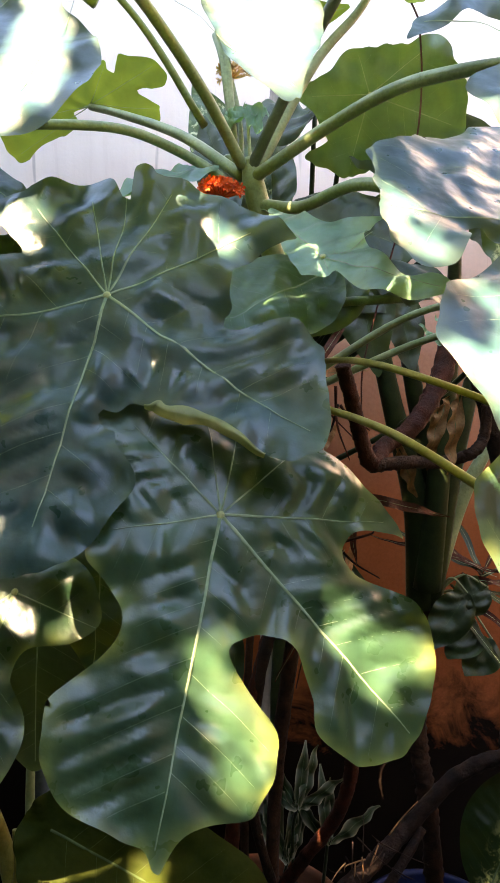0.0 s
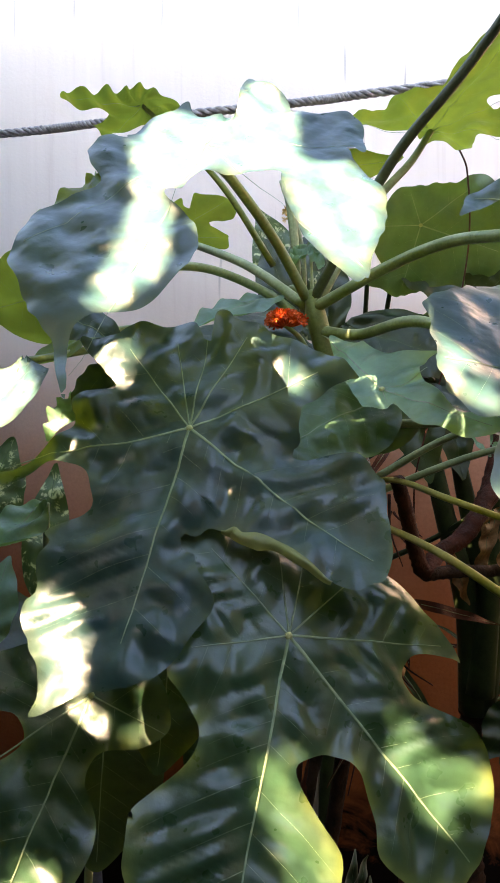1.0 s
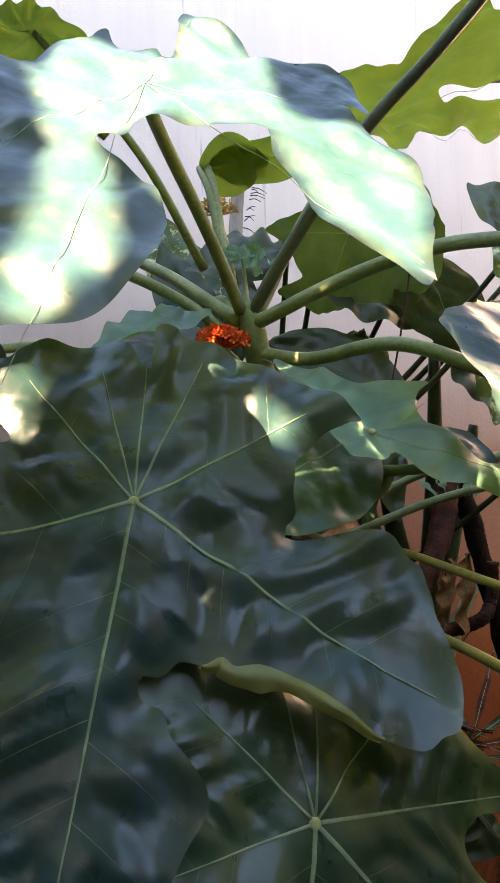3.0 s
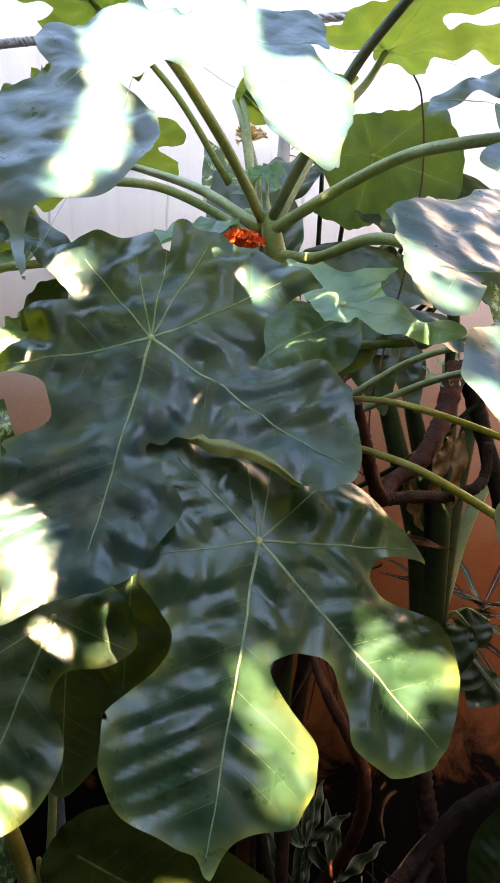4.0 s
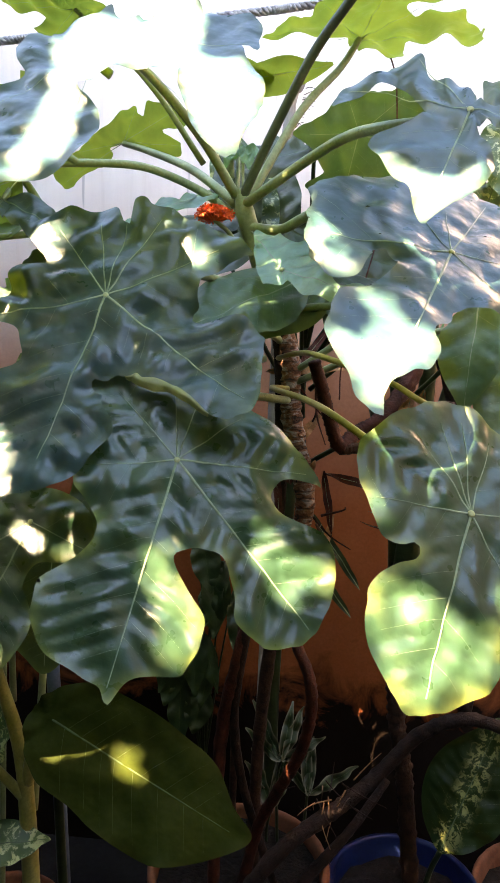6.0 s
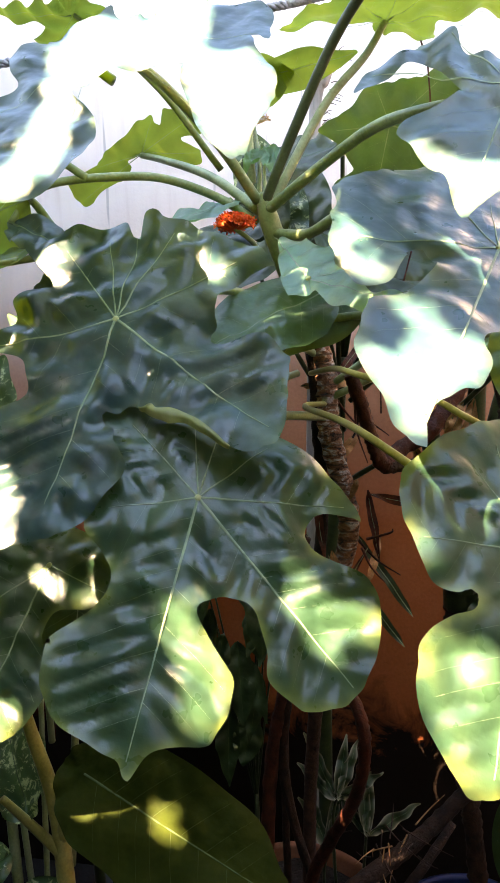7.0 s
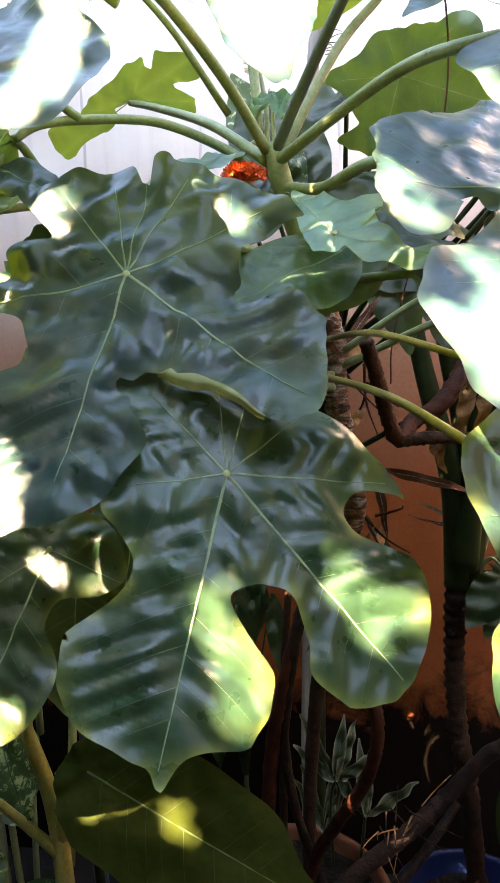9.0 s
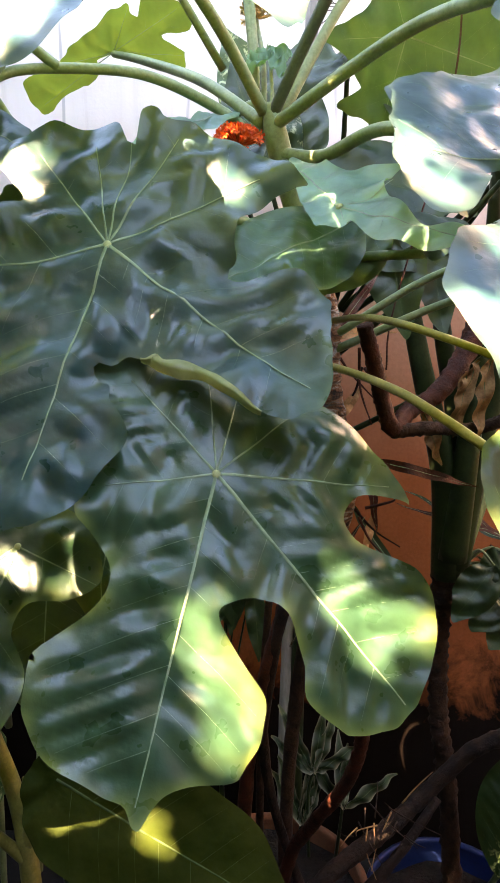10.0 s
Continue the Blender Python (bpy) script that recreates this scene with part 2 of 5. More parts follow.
# ---- building helpers ----
def mesh_of(name, verts, faces, mat, smooth=True):
    me = bpy.data.meshes.new(name)
    me.from_pydata([tuple(map(float, v)) for v in verts], [], [tuple(map(int, f)) for f in faces])
    me.materials.append(mat)
    if smooth:
        me.polygons.foreach_set("use_smooth", [True] * len(me.polygons))
    me.update()
    return me


def part(name, me, parent, label=""):
    ob = new(name, me)
    ob.parent = parent
    if label:
        ob["label"] = label
    return ob


def thing(name, label, category, at=(0, 0, 0), group=""):
    ob = new(name)
    ob.empty_display_size = 0.05
    ob.location = at
    return tagged(ob, label, category, group)


def smooth_line(points, per=8):
    """A Catmull-Rom line through a few points."""
    p = [np.array(q, float) for q in points]
    p = [2 * p[0] - p[1]] + p + [2 * p[-1] - p[-2]]
    line = []
    for i in range(1, len(p) - 2):
        for k in range(per):
            t = k / per
            line.append(0.5 * (2 * p[i] + (p[i + 1] - p[i - 1]) * t + (2 * p[i - 1] - 5 * p[i] + 4 * p[i + 1] - p[i + 2]) * t * t
                               + (3 * p[i] - p[i - 1] - 3 * p[i + 1] + p[i + 2]) * t ** 3))
    line.append(p[-2])
    return np.array(line)


def tube_data(line, radii, sides=8, base=0, rings=0.0, ring_step=0.012, wobble=0.0, seed=0, cap=True):
    """Vertices and faces of a round stem along a line; rings: leaf scars as relief."""
    rng = np.random.RandomState(seed)
    line = np.array(line, float)
    n = len(line)
    radii = np.interp(np.linspace(0, 1, n), np.linspace(0, 1, len(radii)), radii)
    tan = np.gradient(line, axis=0)
    tan /= np.linalg.norm(tan, axis=1)[:, None] + 1e-12
    ref = np.array([0.31, 0.9, 0.17]) if abs(tan[0] @ np.array([0.31, 0.9, 0.17])) < 0.85 else np.array([1.0, 0, 0])
    verts, faces = [], []
    u = np.cross(tan[0], ref)
    u /= np.linalg.norm(u)
    length = np.concatenate([[0], np.cumsum(np.linalg.norm(np.diff(line, axis=0), axis=1))])
    for i in range(n):
        u = u - tan[i] * (u @ tan[i])
        u /= np.linalg.norm(u) + 1e-12
        v = np.cross(tan[i], u)
        r = radii[i]
        if rings:
            r *= 1 + rings * (abs(math.sin(math.pi * length[i] / ring_step)) ** 6 - 0.3)
        for k in range(sides):
            a = 2 * math.pi * k / sides
            rr = r * (1 + wobble * rng.uniform(-1, 1))
            verts.append(line[i] + rr * (math.cos(a) * u + math.sin(a) * v))
    for i in range(n - 1):
        for k in range(sides):
            q = (k + 1) % sides
            faces.append((base + i * sides + k, base + i * sides + q, base + (i + 1) * sides + q, base + (i + 1) * sides + k))
    if cap:
        faces.append(tuple(base + k for k in range(sides))[::-1])
        faces.append(tuple(base + (n - 1) * sides + k for k in range(sides)))
    return verts, faces


def stem(name, parent, points, radii, mat, sides=10, per=8, label="", **more):
    v, f = tube_data(smooth_line(points, per), radii, sides, **more)
    return part(name, mesh_of(name, v, f, mat), parent, label)


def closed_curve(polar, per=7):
    """A rounded outline through points given as (degrees, metres); the LEAF_ outlines are traced in the camera's view.
    """
    p = [np.array((r * math.cos(radians(a)), r * math.sin(radians(a)))) for a, r in polar]
    n, line = len(p), []
    for i in range(n):
        p0, p1, p2, p3 = p[i - 1], p[i], p[(i + 1) % n], p[(i + 2) % n]
        for k in range(per):
            t = k / per
            line.append(0.5 * (2 * p1 + (p2 - p0) * t + (2 * p0 - 5 * p1 + 4 * p2 - p3) * t * t + (3 * p1 - p0 - 3 * p2 + p3) * t ** 3))
    return np.array(line)


def ovate(length, width, belly=0.42, heart=0.0, tip=1.0, steps=9):
    """Outline of a simple leaf whose stalk joins at its base, as (degrees, metres)."""
    up = []
    for i in range(steps + 1):
        s = i / steps
        x = length * (s - heart * (1 - s) ** 6)
        w = 0.5 * width * math.sin(math.pi * s ** (math.log(0.5) / math.log(belly))) ** (0.75 if s < belly else 0.75 + 0.5 * tip * (s - belly))
        up.append((x, w))
    pts = up[::-1] + [(x, -w) for x, w in up[1:-1]]
    if heart:
        pts[steps] = (0.012 * length, 0.0)
    return [(math.degrees(math.atan2(y, x)), max(math.hypot(x, y), 1e-4)) for x, y in pts]


def outline_distance(q, poly):
    """Signed distance (inside negative) and nearest outline point."""
    a, b = poly, np.roll(poly, -1, axis=0)
    best = np.full(len(q), 1e9)
    near = np.zeros_like(q)
    inside = np.zeros(len(q), bool)
    for p0, p1 in zip(a, b):
        d = p1 - p0
        t = np.clip(((q - p0) @ d) / (d @ d + 1e-18), 0, 1)
        c = p0 + t[:, None] * d
        dist = np.hypot(*(q - c).T)
        m = dist < best
        best[m], near[m] = dist[m], c[m]
        cross = ((p0[1] > q[:, 1]) != (p1[1] > q[:, 1]))
        with np.errstate(divide="ignore", invalid="ignore"):
            xi = p0[0] + (q[:, 1] - p0[1]) * d[0] / d[1]
        inside ^= cross & (q[:, 0] < xi)
    return np.where(inside, -best, best), near


class Blade:
    """The curved sheet of one leaf in its own plane: x along the main lobe, z out of the face."""

    def __init__(self, polar, veins, droop=0.03, ruffle=0.006, quilt=0.004, spacing=0.03, cup=0.0, fold=0.0, lumps=0.004, seed=1, scallop=0.0, bend=()):
        rng = np.random.RandomState(seed)
        self.poly = closed_curve(polar, 14 if scallop else 7)
        if scallop:
            arc = np.concatenate([[0], np.cumsum(np.hypot(*np.diff(self.poly, axis=0).T))])
            rad = np.hypot(*self.poly.T)[:, None] + 1e-6
            wave = scallop * (np.sin(arc / 0.0052 + 2 * np.sin(arc / 0.023)) * 0.5 + 0.8 * np.sin(arc / 0.0123 + rng.uniform(0, 6)))
            self.poly = self.poly + self.poly / rad * wave[:, None]
        self.size = np.hypot(*self.poly.T).max()
        self.veins = [(radians(a), r) for a, r in veins]
        self.droop, self.ruffle, self.quilt, self.spacing, self.cup, self.fold, self.lumps, self.bend = droop, ruffle, quilt, spacing, cup, fold, lumps, bend
        self.waves = [(rng.uniform(5, 11), rng.uniform(0, 6.3), rng.uniform(0.5, 1)) for _ in range(3)]
        turns = rng.uniform(0, 6.3, 9)
        self.bumps = [(np.array((math.cos(w), math.sin(w))) * s, rng.uniform(0, 6.3)) for s, w in zip((45, 55, 65, 75, 88, 100, 115, 130, 150), turns)]

    def nearest_vein(self, q):
        ang = np.arctan2(q[:, 1], q[:, 0])
        diffs = np.array([np.abs((ang - a + math.pi) % (2 * math.pi) - math.pi) for a, _ in self.veins])
        return diffs.argmin(0)

    def height(self, q, sd=None):
        r = np.hypot(*q.T)
        rel = r / self.size
        ang = np.arctan2(q[:, 1], q[:, 0])
        if sd is None:
            sd = -outline_distance(q, self.poly)[0]
        margin = np.exp(-np.maximum(sd, 0) / 0.018)
        h = self.droop * (0.25 - rel ** 2) + self.cup * rel
        for k, ph, amp in self.waves:
            h = h + self.ruffle * amp * np.sin(k * ang + ph + 18 * r / self.size) * margin
        for w, ph in self.bumps:
            h = h + self.lumps * 0.35 * min(1, 110 / np.hypot(*w)) * np.sin(q @ w + ph + 1.3 * np.sin(q[:, 0] * 37 + ph) + 1.3 * np.sin(q[:, 1] * 43 - ph)) * np.minimum(1, r / 0.03)
        which = self.nearest_vein(q)
        for i, (a, length) in enumerate(self.veins):
            m = which == i
            if not m.any():
                continue
            s = q[m, 0] * math.cos(a) + q[m, 1] * math.sin(a)
            w = np.abs(-q[m, 0] * math.sin(a) + q[m, 1] * math.cos(a))
            phase = (s - 0.55 * w) / self.spacing + 0.35 + 0.3 * np.sin(q[m, 0] * 41 + q[m, 1] * 33)
            pillow = np.abs(np.sin(math.pi * phase)) ** 0.8 - 0.55
            fade = np.minimum(1, w / 0.02) * np.minimum(1, np.maximum(sd[m], 0) / 0.018) * np.minimum(1, r[m] / 0.05)
            h[m] += self.quilt * pillow * fade - self.fold * np.exp(-w / 0.02) * np.minimum(1, r[m] / 0.02)
        for a, start, amount in self.bend:
            along = q[:, 0] * math.cos(radians(a)) + q[:, 1] * math.sin(radians(a)) - start
            h = h + amount * np.maximum(along, 0) ** 2 / 0.01
        return h

    def sheet(self, name, mat, step):
        lo, hi = self.poly.min(0) - step, self.poly.max(0) + step
        nx, ny = (int(v) + 2 for v in (hi - lo) / step)
        gx, gy = np.meshgrid(lo[0] + step * np.arange(nx), lo[1] + step * np.arange(ny), indexing="ij")
        q = np.stack([gx.ravel(), gy.ravel()], 1)
        sd, near = outline_distance(q, self.poly)
        keep = (sd < 0.72 * step).reshape(nx, ny)
        snap = sd > -0.28 * step
        q[snap] = near[snap]
        cell = keep[:-1, :-1] & keep[1:, :-1] & keep[1:, 1:] & keep[:-1, 1:]
        ii, jj = np.nonzero(cell)
        quads = np.stack([ii * ny + jj, (ii + 1) * ny + jj, (ii + 1) * ny + jj + 1, ii * ny + jj + 1], 1)
        used, inv = np.unique(quads, return_inverse=True)
        quads = inv.reshape(-1, 4)
        q, sd, near = q[used], np.maximum(-sd[used], 0), near[used]
        count = {}
        for f in quads.tolist():
            for i in range(4):
                e = (f[i], f[i - 1]) if f[i] < f[i - 1] else (f[i - 1], f[i])
                count[e] = count.get(e, 0) + 1
        edge = sorted({v for e, c in count.items() if c == 1 for v in e})
        q[edge], sd[edge] = near[edge], 0
        z = self.height(q, sd)
        me = mesh_of(name, np.column_stack([q, z]), quads, mat)
        r = np.hypot(*q.T)
        which = self.nearest_vein(q)
        w = np.zeros(len(q))
        for i, (a, length) in enumerate(self.veins):
            m = which == i
            w[m] = np.abs(-q[m, 0] * math.sin(a) + q[m, 1] * math.cos(a))
        for key, values in (("rim", np.exp(-sd / 0.006)), ("vein", np.exp(-w / 0.006) * np.minimum(1, r / 0.02)), ("middle", np.clip(1.35 - w / 0.022, 0, 1))):
            at = me.attributes.new(key, "FLOAT", "POINT")
            at.data.foreach_set("value", values.astype(np.float32))
        return me

    def vein_mesh(self, name, index, mat, thick=0.0017, side=1.0, branches=True):
        """One main vein with its side veins, lying on the blade."""
        a, length = self.veins[index]
        d, e = np.array((math.cos(a), math.sin(a))), np.array((-math.sin(a), math.cos(a)))
        thick *= min(1.0, 0.35 + 3.4 * length)
        lines = [(np.array([d * s for s in np.linspace(0.003, length, 16)]), thick, 0.35 * thick)]
        if branches:
            k = 1
            while (k - 0.35) * self.spacing < length * 0.92:
                for sgn in (1, -1):
                    s0 = (k - 0.35 + 0.3 * math.sin(5.1 * k + 2.3 * sgn + 3.7 * a)) * self.spacing
                    pts = []
                    for w in np.arange(0, 0.16, 0.006):
                        p = d * (s0 + 0.55 * w + 1.2 * w * w) + e * sgn * w
                        pts.append(p)
                    pts = np.array(pts)
                    sd = outline_distance(pts, self.poly)[0]
                    ok = (sd < -0.006) & (self.nearest_vein(pts) == index)
                    n = len(ok) if ok.all() else int(np.argmin(ok))
                    if n > 2:
                        lines.append((pts[:n], 0.11 * thick, 0.03 * thick))
                k += 1
        verts, faces = [], []
        for pts, r0, r1 in lines:
            tan = np.gradient(pts, axis=0)
            tan /= np.hypot(*tan.T)[:, None] + 1e-9
            wide = np.linspace(r0, r1, len(pts))[:, None] * np.column_stack([-tan[:, 1], tan[:, 0]])
            base = len(verts)
            low = 0.0006 if r0 > 0.3 * thick else 0.0002
            for q, lift in ((pts + wide, low), (pts, 1.5 * low + 0.25 * r0), (pts - wide, low)):
                verts += list(np.column_stack([q, self.height(q) + side * lift]))
            n = len(pts)
            for i in range(n - 1):
                for k in (0, n):
                    faces.append((base + k + i, base + k + i + 1, base + k + n + i + 1, base + k + n + i))
        return mesh_of(name, verts, faces, mat)


def frame_of(o, a, n):
    a, n = Vector(a).normalized(), Vector(n).normalized()
    a = (a - n * a.dot(n)).normalized()
    b = n.cross(a)
    return Matrix(((a.x, b.x, n.x, o[0]), (a.y, b.y, n.y, o[1]), (a.z, b.z, n.z, o[2]), (0, 0, 0, 1)))


BLADES = {}


def leaf(parent, spec, mat, step=0.004, vein_mat=None, thick=0.0014, side=1.0, hub=True, label="", branches=True, **shape):
    """A leaf blade under its plant, with its veins as pieces of their own."""
    b = Blade(spec["outline"], spec["veins"], **shape)
    ob = BLADES[tuple(spec["o"])] = part("leaf", b.sheet("leaf", mat, step), parent, label)
    ob.matrix_local = frame_of(spec["o"], spec["a"], spec["n"])
    for i in range(len(spec["veins"])):
        part("vein", b.vein_mesh("vein", i, vein_mat or M_VEIN, thick, side, branches), ob)
    if hub:
        bm = bmesh.new()
        bmesh.ops.create_uvsphere(bm, u_segments=12, v_segments=8, radius=2.6 * thick)
        z = float(b.height(np.array([(0.0, 0.0)]))[0])
        bmesh.ops.transform(bm, matrix=Matrix.Translation((0, 0, z)) @ Matrix.Diagonal((1, 1, 0.6, 1)), verts=bm.verts)
        me = bpy.data.meshes.new("vein_hub")
        bm.to_mesh(me)
        bm.free()
        me.materials.append(M_HUB)
        part("vein_hub", me, ob)
    return ob


def simple_leaf(parent, base, tip, width, mat, up=(0, -0.6, 0.8), belly=0.42, heart=0.0, step=0.005, vein_mat=None, label="", thick=0.0012, name_veins=True, spacing=0.022, tipsharp=1.0, **shape):
    """An undivided leaf from its base to its tip; up: the way its face looks."""
    base, tip = Vector(base), Vector(tip)
    length = (tip - base).length
    spec = dict(o=base, a=(tip - base), n=up, outline=ovate(length, width, belly, heart, tipsharp), veins=[(0, 0.95 * length)])
    if vein_mat is None and mat in (M_LEAF_DARK, M_LEAF_OLIVE, M_VARIEG, M_MARBLED, M_STRIPED, M_DRY):
        vein_mat = M_VEIN_DARK
    more = dict(droop=0.12 * length, ruffle=0.004, quilt=0.0022, spacing=spacing, fold=0.006, lumps=0.003)
    more.update(shape)
    return leaf(parent, spec, mat, step, vein_mat, thick, 1.0, False, label, True, **more)


def box(name, lo, hi, mat, bevel=0.0):
    bm = bmesh.new()
    bmesh.ops.create_cube(bm, size=1)
    size = Vector(hi) - Vector(lo)
    bmesh.ops.transform(bm, matrix=Matrix.Translation((Vector(lo) + Vector(hi)) / 2) @ Matrix.Diagonal((*size, 1)), verts=bm.verts)
    if bevel:
        bmesh.ops.bevel(bm, geom=bm.edges[:], offset=bevel, segments=2, affect="EDGES")
    me = bpy.data.meshes.new(name)
    bm.to_mesh(me)
    bm.free()
    me.materials.append(mat)
    return new(name, me)


def lathe(name, profile, mat, parent, at=(0, 0, 0), sides=40, label=""):
    """A turned shape from (radius, height) pairs."""
    verts, faces = [], []
    for r, z in profile:
        for k in range(sides):
            a = 2 * math.pi * k / sides
            verts.append((r * math.cos(a), r * math.sin(a), z))
    for i in range(len(profile) - 1):
        for k in range(sides):
            q = (k + 1) % sides
            faces.append((i * sides + k, i * sides + q, (i + 1) * sides + q, (i + 1) * sides + k))
    ob = part(name, mesh_of(name, verts, faces, mat), parent, label)
    ob.location = at
    return ob


# ---- setting ----
GROUND = -0.12
tagged(box("wall_back", (-5, 1.5, GROUND), (5, 1.7, 2.4), M_WALL), "white painted garden wall with dirt runs over a faded terracotta base, shade painted dark along its foot", "wall", kind="structure")
# unseen walls, added and sized to hold back skylight
tagged(box("wall_front", (-1.3, -1.8, GROUND), (1.6, -1.6, 3.0), M_UNSEEN_WALL), "plain dark wall added out of view across the yard to block skylight", "wall", kind="structure")
tagged(box("wall_left", (-1.5, -1.8, GROUND), (-1.3, 1.5, 2.5), M_UNSEEN_WALL), "plain dark side wall added out of view to block skylight", "wall", kind="structure")
tagged(box("wall_right", (1.6, -1.8, GROUND), (1.8, 1.5, 2.9), M_UNSEEN_WALL), "plain dark side wall added out of view to block skylight", "wall", kind="structure")
tagged(box("ground", (-60, -60, GROUND - 0.2), (60, 60, GROUND), M_CONCRETE), "dark concrete and soil yard ground", "ground", kind="structure")
# outlines traced in the camera's view and laid onto each blade's plane
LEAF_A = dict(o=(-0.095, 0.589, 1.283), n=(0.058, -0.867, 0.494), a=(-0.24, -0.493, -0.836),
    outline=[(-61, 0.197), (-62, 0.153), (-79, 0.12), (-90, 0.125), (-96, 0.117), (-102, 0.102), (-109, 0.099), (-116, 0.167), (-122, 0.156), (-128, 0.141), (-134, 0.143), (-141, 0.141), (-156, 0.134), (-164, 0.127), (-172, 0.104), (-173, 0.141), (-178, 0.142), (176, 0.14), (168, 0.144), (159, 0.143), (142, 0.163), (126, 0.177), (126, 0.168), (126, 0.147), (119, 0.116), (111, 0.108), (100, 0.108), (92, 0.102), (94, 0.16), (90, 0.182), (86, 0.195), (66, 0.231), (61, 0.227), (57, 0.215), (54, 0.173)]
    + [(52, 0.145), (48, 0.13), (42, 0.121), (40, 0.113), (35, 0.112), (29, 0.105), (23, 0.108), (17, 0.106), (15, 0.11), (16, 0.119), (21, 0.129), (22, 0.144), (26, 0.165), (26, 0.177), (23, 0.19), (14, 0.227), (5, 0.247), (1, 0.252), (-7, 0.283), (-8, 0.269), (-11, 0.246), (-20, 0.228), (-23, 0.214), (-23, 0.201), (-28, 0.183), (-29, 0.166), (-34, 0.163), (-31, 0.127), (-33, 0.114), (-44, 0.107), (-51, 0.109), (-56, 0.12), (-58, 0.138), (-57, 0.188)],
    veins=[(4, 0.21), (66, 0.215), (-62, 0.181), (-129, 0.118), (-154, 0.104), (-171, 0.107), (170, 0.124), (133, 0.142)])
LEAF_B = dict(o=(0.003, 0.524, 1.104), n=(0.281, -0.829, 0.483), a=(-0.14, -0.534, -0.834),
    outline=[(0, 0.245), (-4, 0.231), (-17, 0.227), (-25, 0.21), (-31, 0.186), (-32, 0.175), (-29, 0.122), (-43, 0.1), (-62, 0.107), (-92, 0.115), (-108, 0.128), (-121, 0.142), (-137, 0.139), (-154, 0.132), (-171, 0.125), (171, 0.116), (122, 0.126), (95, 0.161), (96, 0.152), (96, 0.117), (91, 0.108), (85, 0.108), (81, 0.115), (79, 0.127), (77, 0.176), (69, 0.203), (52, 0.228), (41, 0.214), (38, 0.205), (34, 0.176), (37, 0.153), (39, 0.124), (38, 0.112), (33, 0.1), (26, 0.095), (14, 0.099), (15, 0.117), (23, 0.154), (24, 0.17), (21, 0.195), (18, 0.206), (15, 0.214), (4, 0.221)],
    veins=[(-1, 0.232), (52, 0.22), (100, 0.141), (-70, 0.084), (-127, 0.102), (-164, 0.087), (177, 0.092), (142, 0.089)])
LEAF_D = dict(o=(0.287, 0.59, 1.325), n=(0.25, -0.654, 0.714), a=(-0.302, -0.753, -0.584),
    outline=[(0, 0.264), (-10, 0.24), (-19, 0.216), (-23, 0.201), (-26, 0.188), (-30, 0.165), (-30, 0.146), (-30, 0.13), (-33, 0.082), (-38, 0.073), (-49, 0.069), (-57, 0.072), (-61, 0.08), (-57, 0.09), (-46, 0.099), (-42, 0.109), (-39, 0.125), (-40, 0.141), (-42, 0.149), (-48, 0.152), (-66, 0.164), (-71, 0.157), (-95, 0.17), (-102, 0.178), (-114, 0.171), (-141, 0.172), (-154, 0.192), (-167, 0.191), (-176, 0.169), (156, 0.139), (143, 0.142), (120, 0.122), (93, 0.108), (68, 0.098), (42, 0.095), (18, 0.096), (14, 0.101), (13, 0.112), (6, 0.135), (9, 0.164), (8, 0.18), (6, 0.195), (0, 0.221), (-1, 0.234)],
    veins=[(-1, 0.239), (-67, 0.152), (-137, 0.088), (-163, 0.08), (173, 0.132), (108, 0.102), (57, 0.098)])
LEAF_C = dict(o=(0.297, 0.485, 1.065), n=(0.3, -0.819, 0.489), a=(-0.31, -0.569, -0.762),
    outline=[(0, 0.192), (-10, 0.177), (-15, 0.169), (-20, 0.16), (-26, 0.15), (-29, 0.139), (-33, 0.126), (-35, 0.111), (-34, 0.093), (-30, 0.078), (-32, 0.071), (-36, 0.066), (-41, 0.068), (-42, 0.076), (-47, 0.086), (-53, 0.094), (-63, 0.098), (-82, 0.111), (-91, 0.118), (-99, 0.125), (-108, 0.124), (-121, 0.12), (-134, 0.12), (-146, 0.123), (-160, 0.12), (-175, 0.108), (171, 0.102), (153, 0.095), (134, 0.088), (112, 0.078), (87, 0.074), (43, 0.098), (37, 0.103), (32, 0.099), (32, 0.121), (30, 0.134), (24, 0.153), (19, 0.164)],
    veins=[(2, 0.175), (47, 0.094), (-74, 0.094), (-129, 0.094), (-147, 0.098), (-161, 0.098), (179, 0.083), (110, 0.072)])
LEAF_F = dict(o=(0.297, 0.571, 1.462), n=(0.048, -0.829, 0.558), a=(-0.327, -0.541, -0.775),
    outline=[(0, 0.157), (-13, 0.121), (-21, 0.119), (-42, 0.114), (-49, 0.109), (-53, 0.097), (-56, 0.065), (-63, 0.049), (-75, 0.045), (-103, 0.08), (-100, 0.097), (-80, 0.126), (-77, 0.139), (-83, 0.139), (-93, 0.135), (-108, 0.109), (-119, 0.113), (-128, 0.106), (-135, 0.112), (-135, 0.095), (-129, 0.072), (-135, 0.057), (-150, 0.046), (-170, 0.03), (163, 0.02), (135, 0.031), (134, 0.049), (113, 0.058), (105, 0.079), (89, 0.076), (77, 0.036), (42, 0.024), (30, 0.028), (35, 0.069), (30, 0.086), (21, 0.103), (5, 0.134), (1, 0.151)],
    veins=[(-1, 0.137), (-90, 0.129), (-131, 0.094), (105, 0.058)])
